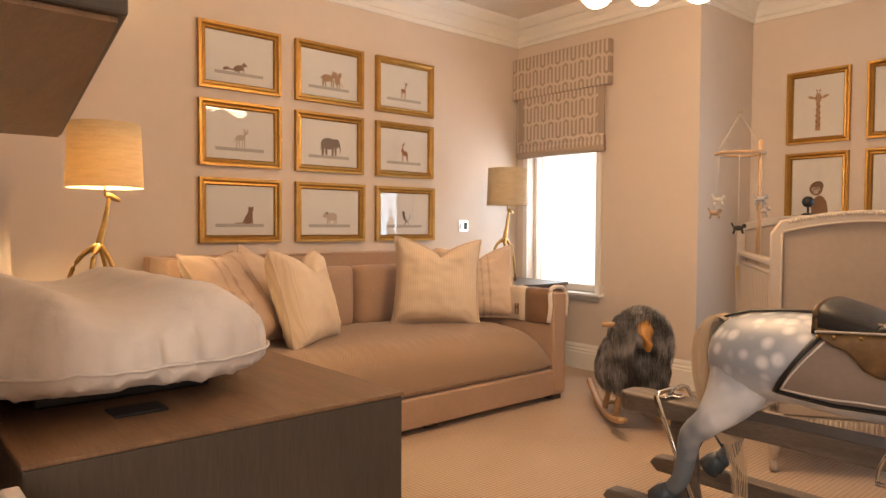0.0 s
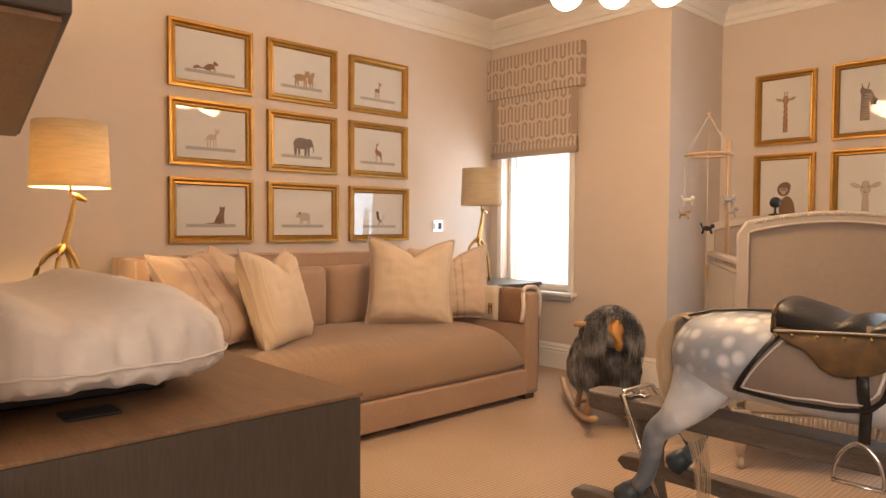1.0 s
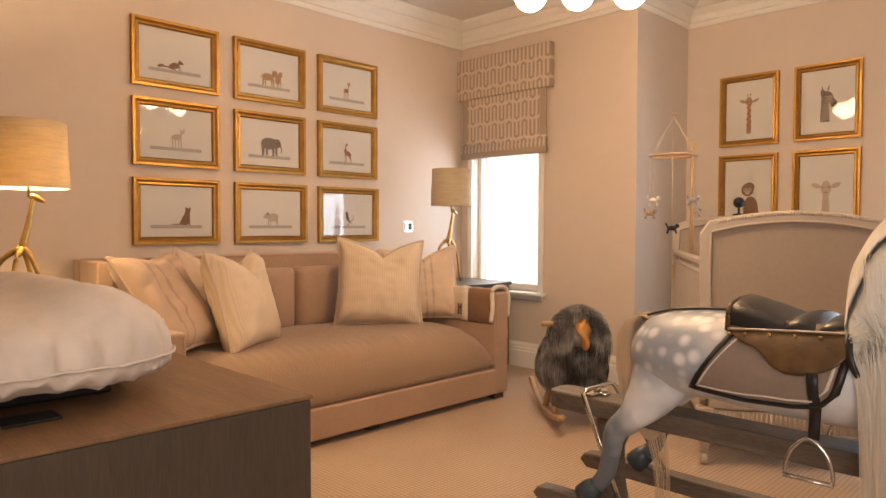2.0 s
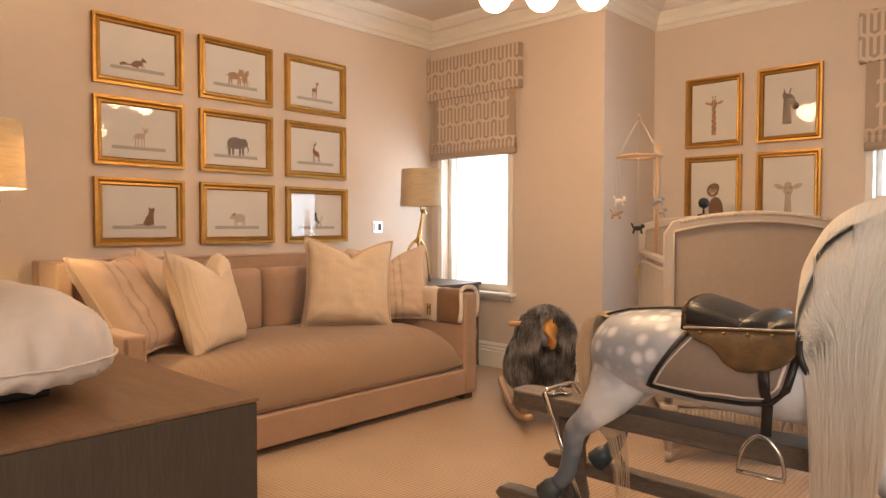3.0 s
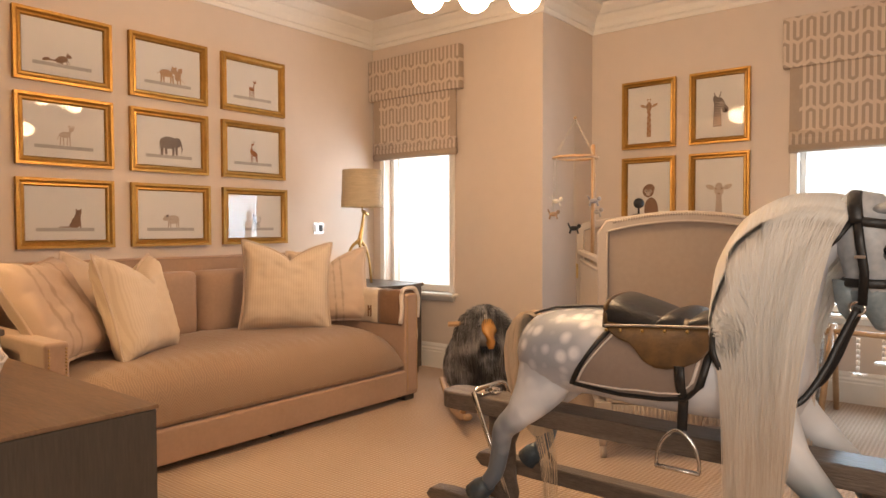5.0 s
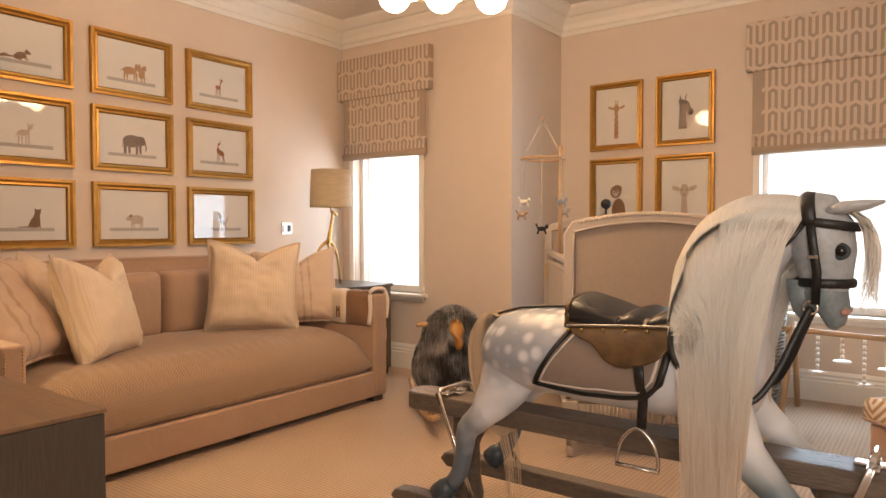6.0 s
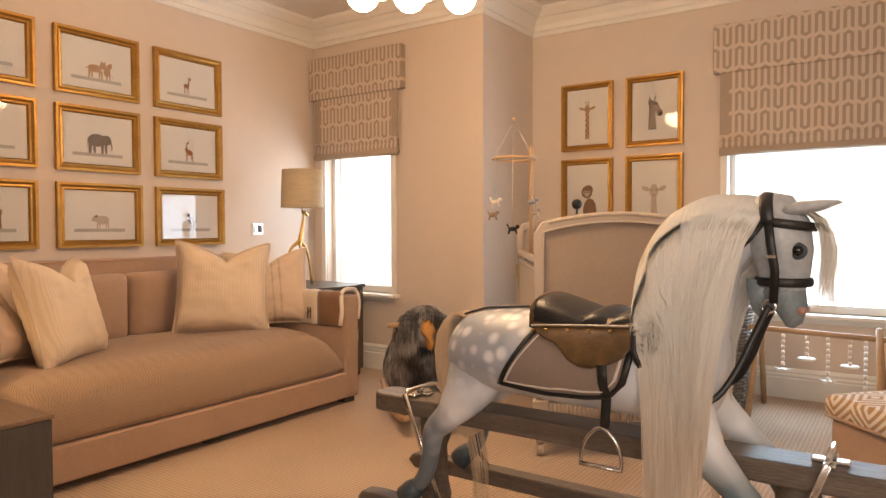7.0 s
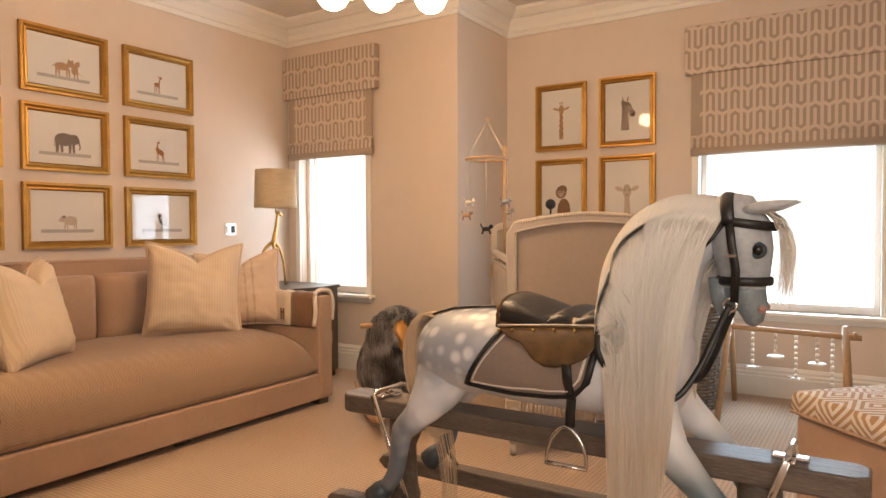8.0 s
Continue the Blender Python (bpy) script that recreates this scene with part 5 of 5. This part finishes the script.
    def flank(y0, y1, lo, hi, off, m=30, k=14):
        s = Shape()
        for mirror in (1, -1):
            v, f = [], []
            for o in (off, 0.001):
                for i in range(m + 1):
                    y = y0 + (y1 - y0) * i / m
                    a, b = lo(y), max(hi(y), lo(y) + 0.001)
                    for j in range(k + 1):
                        p = skin(y, a + (b - a) * j / k, o)
                        v.append((AX + mirror * (p[0] - AX), p[1], p[2]))
            q = (m + 1) * (k + 1)
            for i in range(m):
                for j in range(k):
                    c = i * (k + 1) + j
                    f.append((c, c + 1, c + k + 2, c + k + 1))
                    f.append((q + c, q + c + k + 1, q + c + k + 2, q + c + 1))
            for i in range(m):
                c = i * (k + 1)
                f.append((c, c + k + 1, q + c + k + 1, q + c))
            s.add(v, f)
        return s
    pad_ = part("saddle_cloth", flank(0.455, 0.136, zlow, ztop, 0.008), cloth, t, "taupe felt saddle cloth with black and white trim", smooth=True)
    edge = [(0.365, 0.83)] + [(0.365 + 0.09 * i / 8, 0.83 - 0.145 * i / 8) for i in range(1, 9)] + [(y, zlow(y)) for y in np.linspace(0.45, 0.137, 40)]
    for mirror in (1, -1):
        for inset, r, m_, nm in ((0.0, 0.0085, LEATHER, "trim"), (0.016, 0.0035, COTTON, "trim")):
            pts = []
            for y, z in edge:
                cy, cz = 0.29, 0.775
                d = math.hypot(y - cy, z - cz)
                p = skin(y + (cy - y) * inset / d, z + (cz - z) * inset / d, 0.010)
                pts.append((AX + mirror * (p[0] - AX), p[1], p[2]))
            part(nm, Shape().tube(pts, r, 8, flat=0.6), m_, pad_, smooth=True)
    fl_y = [0.382, 0.36, 0.336, 0.31, 0.29, 0.273, 0.245, 0.219, 0.185, 0.155, 0.135, 0.124]
    fl_z = [0.828, 0.812, 0.802, 0.796, 0.782, 0.765, 0.753, 0.752, 0.760, 0.775, 0.80, 0.83]
    sad = part("saddle_flap", flank(0.382, 0.124, lambda y: float(np.interp(y, fl_y[::-1], fl_z[::-1])), lambda y: 0.852, 0.020), LEATHER_BROWN, t, "worn brown leather saddle flap", smooth=True)
    prof = [(0.388, 0.832), (0.394, 0.866), (0.393, 0.897), (0.383, 0.905), (0.350, 0.894), (0.318, 0.882), (0.290, 0.869), (0.273, 0.857), (0.267, 0.856), (0.256, 0.870), (0.238, 0.877), (0.220, 0.873), (0.208, 0.858), (0.202, 0.857), (0.190, 0.870), (0.168, 0.880), (0.145, 0.880), (0.126, 0.870), (0.120, 0.835)]
    for name, a, b in (("cantle_roll", 0, 9), ("seat_roll", 8, 14), ("pommel_roll", 13, 19)):
        rr = []
        for y, z in [(p, 0.832 + (r - 0.832) * 0.84) for p, r in prof[a:b]]:
            zc, hz, hx = body_at(y)
            w = hx * 0.62 + 0.020
            rr.append([(AX + w * math.cos(q) * (1.0 if z > 0.84 else 0.96), y, 0.822 + max(0.004, z - 0.822) * (max(0, math.sin(q)) ** 0.42) + 0.010 * min(0, math.sin(q))) for q in [2 * math.pi * k / 28 for k in range(28)]])
        part(name, Shape().rings(rr), LEATHER, sad, "padded black leather roll", smooth=True)
    zc, hz, hx = body_at(0.39)
    part("cantle_binding", Shape().tube([(AX + (hx * 0.62 + 0.022) * math.cos(q), 0.386 + 0.006 * math.sin(q), 0.826 + 0.063 * math.sin(q) ** 0.42) for q in [math.pi * (k + 0.02) / 24.04 for k in range(25)]], 0.0055, 8), LEATHER_BROWN, sad, "brown leather binding", smooth=True)
    for y in (0.372, 0.34, 0.29, 0.24, 0.19, 0.14):
        p = skin(y, 0.818 + 0.06 * (0.38 - y), 0.023)
        part("stud", Shape().ball(p, 0.004, 0.004, 0.004, 8, 6), BRASS, sad, smooth=True)
    part("welt", Shape().tube([skin(y, 0.827 + 0.06 * (0.38 - y), 0.024) for y in np.linspace(0.38, 0.125, 24)], 0.0035, 6), SILVER, sad, smooth=True)
    # stirrup leathers and irons on both sides
    for m in (1, -1):
        X = lambda x: AX + m * (x - AX)
        zz = [0.76, 0.72, 0.69, 0.65, 0.622]
        st = part("stirrup_strap", Shape().tube([(X(p[0]), p[1], p[2]) for p in [skin(0.192, 0.762, 0.024), skin(0.192, 0.72, 0.016), (AX - 0.150, 0.192, 0.685), (AX - 0.152, 0.193, 0.65), (AX - 0.153, 0.194, 0.622)]], 0.011, 8, flat=0.25, side=(1, 0, 0)), LEATHER, t, smooth=True)
        cx = X(AX - 0.153)
        iron = curve([(cx, 0.249, 0.537), (cx, 0.247, 0.562), (cx, 0.236, 0.592), (cx, 0.218, 0.613), (cx, 0.203, 0.620), (cx, 0.187, 0.613), (cx, 0.168, 0.592), (cx, 0.158, 0.562), (cx, 0.157, 0.537)], 25)
        part("stirrup_iron", Shape().tube(iron, 0.0042, 8, side=(1, 0, 0)), CHROME, st, smooth=True)
        part("stirrup_tread", Shape().tube([(cx, 0.250, 0.535), (cx, 0.156, 0.535)], 0.0075, 8, flat=0.6), CHROME, st, smooth=True)
    # bridle
    def head_loop(y, z, ry, wide, tilt, r=0.009):
        pts = []
        for k in range(24):
            a = 2 * math.pi * k / 24
            dy = ry * math.sin(a)
            pts.append((AX + wide * math.cos(a), y + dy * math.cos(tilt), z + dy * math.sin(tilt)))
        return Shape().tube(pts, r, 8, flat=2.6, side=(0, math.cos(tilt + math.pi / 2), math.sin(tilt + math.pi / 2)), closed=True)
    part("browband", head_loop(-0.125, 1.062, 0.066, 0.060, radians(8), 0.0035), LEATHER, head, smooth=True)
    part("noseband", head_loop(-0.130, 0.942, 0.053, 0.047, radians(0), 0.0035), LEATHER, head, smooth=True)
    part("headpiece", Shape().tube(curve([(AX - 0.060, -0.108, 1.06), (AX - 0.054, -0.104, 1.095), (AX - 0.025, -0.100, 1.118), (AX, -0.100, 1.123), (AX + 0.025, -0.100, 1.118), (AX + 0.054, -0.104, 1.095), (AX + 0.060, -0.108, 1.06)], 20), 0.004, 8, flat=3.2, side=(0, 1, 0)), LEATHER, head, smooth=True)
    for sx in (-1, 1):
        part("cheek_strap", Shape().tube([(AX + sx * 0.058, -0.108, 1.075), (AX + sx * 0.064, -0.115, 1.02), (AX + sx * 0.056, -0.122, 0.965), (AX + sx * 0.046, -0.118, 0.90)], 0.0085, 8, flat=0.35, side=(1, 0, 0)), LEATHER, head, smooth=True)
        part("throat_strap", Shape().tube([(AX + sx * 0.058, -0.100, 1.065), (AX + sx * 0.062, -0.075, 1.03), (AX + sx * 0.055, -0.045, 1.00)], 0.006, 8, flat=0.4, side=(1, 0, 0)), LEATHER, head, smooth=True)
        part("bit_ring", Shape().tube([(AX + sx * 0.045, -0.110 + 0.013 * math.cos(a), 0.893 + 0.013 * math.sin(a)) for a in [2 * math.pi * k / 14 for k in range(14)]], 0.003, 6, closed=True, side=(1, 0, 0)), CHROME, head, smooth=True)
        part("buckle", B(AX + sx * 0.064 - 0.003, AX + sx * 0.064 + 0.003, -0.125, -0.106, 0.992, 0.998), CHROME, head)
        rein = curve([(AX + sx * 0.046, -0.110, 0.895), (AX + sx * 0.056, -0.083, 0.83), (AX + sx * 0.074, -0.055, 0.76), (AX + sx * 0.100, -0.015, 0.70), (AX + sx * 0.126, 0.05, 0.69), (AX + sx * 0.148, 0.095, 0.73), (AX + sx * 0.166, 0.128, 0.80), (AX + sx * 0.11, 0.135, 0.875), (AX + sx * 0.04, 0.13, 0.91)], 40)
        part("rein", Shape().tube(rein, 0.0065, 8, flat=0.4, side=(1, 0, 0)), LEATHER, t, smooth=True)
    part("crupper", Shape().tube([(AX, 0.385, 0.857), (AX, 0.50, 0.852), (AX, 0.58, 0.843), (AX, 0.63, 0.828), (AX, 0.665, 0.815)], 0.007, 8, flat=0.5), LEATHER, t, smooth=True)
    # mane: locks from the crest over the near side
    rng = random.Random(4)
    s = Shape()
    paths = []
    crest = curve([(AX, 0.166, 0.92), (AX, 0.158, 0.985), (AX, 0.112, 1.066), (AX, 0.028, 1.114), (AX, -0.05, 1.118), (AX, -0.095, 1.108)], 60)
    def lock(u, side, e=0.0, w=0.0, o=1.0):
        a = min(u * 59, 58.999)
        c = crest[int(a)].lerp(crest[int(a) + 1], a - int(a))
        out = (0.082 + 0.036 * (1 - u) + 0.016 * math.exp(-((u - 0.75) / 0.18) ** 2) + 0.018 * max(0, 1 - u / 0.25)) * o
        end_z = 0.46 + 0.26 * max(0, (u - 0.72) / 0.28) ** 1.2 + 0.06 * max(0, (0.15 - u) / 0.15) + e
        end_y = 0.088 - 0.092 * u + w
        mid_y = c.y + (end_y - c.y) * 0.30 - 0.004 * (1 - u)
        if side > 0:  # the far side lies flatter and a little forward
            out, mid_y, c = out * 0.7, mid_y - 0.03, c + Vector((0, -0.012, -0.006))
        ctrl = [c + Vector((0, 0, 0.004)), (c.x + side * out * 0.50, c.y - 0.006, c.z - 0.018), (c.x + side * out * 1.05, mid_y, c.z - 0.09), (c.x + side * (out + 0.030), c.y + (end_y - c.y) * 0.85 + w * 0.4, 0.35 * c.z + 0.65 * max(end_z, 0.62)), (c.x + side * (out + 0.045), end_y, end_z)]
        return curve(ctrl, 13)
    for i in range(6400):
        u = rng.random()
        side = -1 if u < 0.62 or rng.random() < 0.7 else 1
        clump = noise.noise((u * 22, side, 0))
        cut = 0.0 if rng.random() < 0.45 else rng.uniform(0.04, 0.28)
        paths.append((lock(u, side, 0.04 * clump + rng.uniform(-0.07, 0.05) + cut, 0.008 * clump + rng.uniform(-0.012, 0.012), rng.uniform(0.985, 1.03)), rng.uniform(0.5, 1.3)))
    strands(s, paths, 0.0014, 0, rng, 0.25)
    for side in (-1, 1):
        for e, o in ((0.20, 0.95), (0.14, 0.985)):
            rows = [lock(k / 40, side, e + 0.03 * math.sin(k * 1.7), 0.003 * math.sin(k * 1.9), o + 0.008 * math.sin(k * 2.3))[4:] for k in range(0 if side < 0 else 25, 40)]
            s.add([p for row in rows for p in row], [(a * 9 + b, a * 9 + b + 1, a * 9 + b + 10, a * 9 + b + 9) for a in range(len(rows) - 1) for b in range(8)])
    part("mane", s, HAIR, t, "long cream horsehair mane", smooth=True, kind="stuff")
    s = Shape()
    paths = []
    for i in range(120):
        a = rng.uniform(-0.04, 0.04)
        paths.append((curve([(AX + a * 0.4, -0.11, 1.10), (AX + a, -0.19 + rng.uniform(-0.01, 0.01), 1.075), (AX + a * 1.1, -0.212 + rng.uniform(-0.014, 0.014), 1.0), (AX + a * 1.2, -0.205 + rng.uniform(-0.02, 0.02), 0.90 + rng.uniform(-0.03, 0.06))], 9), rng.uniform(0.5, 1.0)))
    strands(s, paths, 0.0013, 0, rng)
    part("forelock", s, HAIR, t, "thin cream forelock", smooth=True, kind="stuff")
    s = Shape()
    paths = []
    for i in range(1500):
        a, b = rng.uniform(-0.05, 0.05), rng.uniform(0, 1.0)
        last = [(AX + a, 0.625 + 0.035 * b, 0.545), (AX + a * 0.8, 0.612 + 0.02 * b, 0.50)]
        if i % 45 == 0:
            last += [(AX + a * 0.7, 0.596 + 0.015 * b, 0.42), (AX + a * 0.6, 0.592 + 0.02 * b, rng.uniform(0.28, 0.36))]
        paths.append((curve([(AX + a * 0.3, 0.640, 0.815), (AX + a * 0.8, 0.660 + 0.012 * b, 0.822), (AX + a, 0.672 + 0.040 * b, 0.755), (AX + a * 1.1, 0.660 + 0.042 * b, 0.64)] + last, 12), rng.uniform(0.6, 1.2)))
    strands(s, paths, 0.0022, 0, rng, 0.2)
    part("tail", s, mat("tan_horsehair", (0.76, 0.55, 0.35), 0.6, noise_amt=0.1, scale=30, stretch=(1, 1, 0.15)), t, "tan horsehair tail", smooth=True, kind="stuff")
    # swing stand
    beam = [(AX - 0.052, 0.905), (AX - 0.046, 0.925), (AX - 0.028, 0.942), (AX + 0.028, 0.942), (AX + 0.046, 0.925), (AX + 0.052, 0.905), (AX + 0.052, -0.335), (AX + 0.035, -0.36), (AX - 0.035, -0.36), (AX - 0.052, -0.335)]
    s = Shape()
    zb = lambda y: 0.580
    s.rings([[(x, y, zb(y) - h) for x, y in beam] for h in (0.05, 0.0)])
    part("top_beam", s, WOOD_STAND, t, "weathered dark wood beam", bevel=0.006)
    for y in (0.76, -0.16):
        part("post", Shape().lathe((AX + 0.02, y, 0), [(0.040, 0.07), (0.040, 0.16), (0.030, 0.18), (0.038, 0.26), (0.044, 0.30), (0.036, 0.34), (0.032, 0.44), (0.044, 0.47), (0.044, zb(y) - 0.05)], 18), WOOD_STAND, t, "turned dark wood post", smooth=True)
        part("cross_foot", B(AX - 0.24, AX + 0.24, y - 0.05, y + 0.05, 0.0, 0.07), WOOD_STAND, t, bevel=0.008)
    part("base_beam", B(AX - 0.045, AX + 0.045, -0.60, 1.15, 0.012, 0.068), WOOD_STAND, t, bevel=0.008)
    for x, up in ((AX - 0.085, 0.0), (AX + 0.155, 0.040)):
        part("hoof_rail", Shape().prism([(a, b + up) for a, b in [(0.945, 0.29), (0.93, 0.310), (0.88, 0.315), (-0.32, 0.315), (-0.37, 0.31), (-0.385, 0.29), (-0.37, 0.268), (0.92, 0.268)]], "x", x - 0.025, x + 0.025), WOOD_STAND, t, "dark wood hoof rail", bevel=0.005)
    for y in (0.80, -0.22):
        z = zb(y) + 0.004
        br = part("swing_bracket", Shape().box(AX - 0.045, AX + 0.045, y - 0.012, y + 0.012, z - 0.003, z + 0.006).box(AX - 0.015, AX + 0.015, y - 0.035, y + 0.035, z - 0.003, z + 0.006), CHROME, t, bevel=0.003)
        part("bolt", Shape().lathe((AX, y, z), [(0.010, 0.005), (0.010, 0.014), (0.005, 0.018)], 8), CHROME, br)
        bar = part("swing_iron", Shape().tube([(AX - 0.087, y - 0.13 if y > 0 else y + 0.10, 0.318), (AX - 0.075, y, z + 0.012), (AX - 0.06, y, z + 0.018), (AX + 0.06, y, z + 0.018), (AX + 0.085, y, z + 0.012), (AX + 0.155, y - 0.13 if y > 0 else y + 0.10, 0.358)], 0.0065, 8), CHROME, t, smooth=True)
    return t


horse()


# ---- shaggy sheep rocker ----
def sheep():
    t = thing("sheep_rocker", (0, 0, 0), "shaggy grey wool sheep rocker toy on beech runners", "rocking toy")
    core = Shape().ball((0, 0, 0.35), 0.105, 0.18, 0.125, 24, 14)
    core.ball((0, -0.17, 0.515), 0.085, 0.085, 0.10, 18, 12)
    wool = mat("grey_wool", (0.22, 0.205, 0.20), 0.7)
    q = Nodes(wool)
    geo, ramp = q.n.new("ShaderNodeNewGeometry"), q.n.new("ShaderNodeMapRange")
    ramp.inputs["From Min"].default_value = 0.25
    patch, tco = q.n.new("ShaderNodeTexNoise"), q.n.new("ShaderNodeTexCoord")
    patch.inputs["Scale"].default_value = 9.0
    q.l.new(tco.outputs["Object"], patch.inputs["Vector"])
    q.l.new(q.op("ADD", q.op("MULTIPLY", geo.outputs["Random Per Island"], 0.35), q.op("MULTIPLY", q.op("SUBTRACT", patch.outputs[0], 0.28), 1.7)), ramp.inputs["Value"])
    q.l.new(q.mix(q.op("POWER", ramp.outputs[0], 1.3), (0.04, 0.039, 0.041), (0.66, 0.64, 0.64)), q.n["Principled BSDF"].inputs["Base Color"])
    rng = random.Random(9)
    part("body", core, wool, t, smooth=True)
    s = Shape()
    paths = []
    for i in range(9000):
        a, b = rng.uniform(0, 2 * math.pi), math.acos(rng.uniform(-0.55, 1))
        if i % 4:
            c, R = Vector((0, 0, 0.35)), (0.108, 0.183, 0.128)
        else:
            c, R = Vector((0, -0.17, 0.515)), (0.087, 0.085, 0.105)
        d = Vector((math.sin(b) * math.cos(a), math.sin(b) * math.sin(a), math.cos(b)))
        if i % 4 == 0 and d.y < -0.4 and d.z < 0.7 and abs(d.x) < 0.42:
            continue
        p = c + Vector((d.x * R[0], d.y * R[1], d.z * R[2])) * 0.96
        ln = rng.uniform(0.10, 0.22) * (1.0 if d.z < 0.6 else 0.7)
        o = Vector((d.x, d.y, 0.0)) * rng.uniform(0.010, 0.065)
        j = Vector((rng.uniform(-1, 1), rng.uniform(-1, 1), 0)) * 0.010
        q2 = p + d * 0.045 + o * 0.4 + Vector((0, 0, -0.02))
        end = p + o + j + Vector((0, 0, -ln))
        end.z = max(end.z, 0.145 + rng.uniform(0, 0.05))
        paths.append((curve([p, q2, (q2 + end) / 2 + o * 0.3, end], 7), rng.uniform(0.5, 1.2)))
    strands(s, paths, 0.0017, 0, rng, 0.3)
    part("fleece", s, wool, t, "long shaggy grey fleece", smooth=True, kind="stuff")
    part("face", Shape().tube([(0, -0.225, 0.555), (0, -0.275, 0.515), (0, -0.305, 0.46), (0, -0.315, 0.43)], [0.032, 0.038, 0.032, 0.016], 12, flat=0.75), mat("oiled_wood_face", (0.50, 0.24, 0.06), 0.45, noise_amt=0.15, scale=20), t, "carved orange wood face", smooth=True)
    part("handle", Shape().tube([(-0.19, -0.17, 0.54), (0.13, -0.17, 0.54)], 0.014, 10), BEECH, t, smooth=True)
    for sx in (-1, 1):
        part("runner", Shape().tube([(sx * 0.118, 0.10 + 0.43 * u, 0.018 + 0.075 * u * u) for u in [i / 10 - 1 for i in range(21)]], 0.017, 8, flat=1.3, side=(1, 0, 0)), BEECH, t, smooth=True)
        for y in (-0.11, 0.11):
            part("leg", Shape().tube([(sx * 0.07, y, 0.26), (sx * 0.112, y * 1.1, 0.03)], 0.016, 8), BEECH, t, smooth=True)
    part("cross_bar", Shape().tube([(-0.13, 0.25, 0.030), (0.13, 0.25, 0.030)], 0.013, 8), BEECH, t, smooth=True)
    t.matrix_basis = pose(2.895, 1.875, 0.013, 0, 0, -43)
    t.scale = (1.03, 1.03, 1.0)
    return t


sheep()

# ---- dark block added for an unidentified dark sliver beside the dresser ----
tagged(part("trim", B(-0.160, -0.142, 0.50, 0.56, 0, 0.80), WALL, bevel=0.003), "narrow pale painted edge strip beside the dresser", "trim", kind="structure")
sb_ = thing("dark_filler_block", (-0.32, 0.5, 0), "dark navy filler block added beside the dresser", "box")
part("body", B(-0.48, -0.170, 0.42, 0.498, 0.0, 0.78), NAVY, sb_, bevel=0.006)
part("top_slab", B(-0.485, -0.160, 0.415, 0.4985, 0.782, 0.80), NAVY, sb_, bevel=0.004)
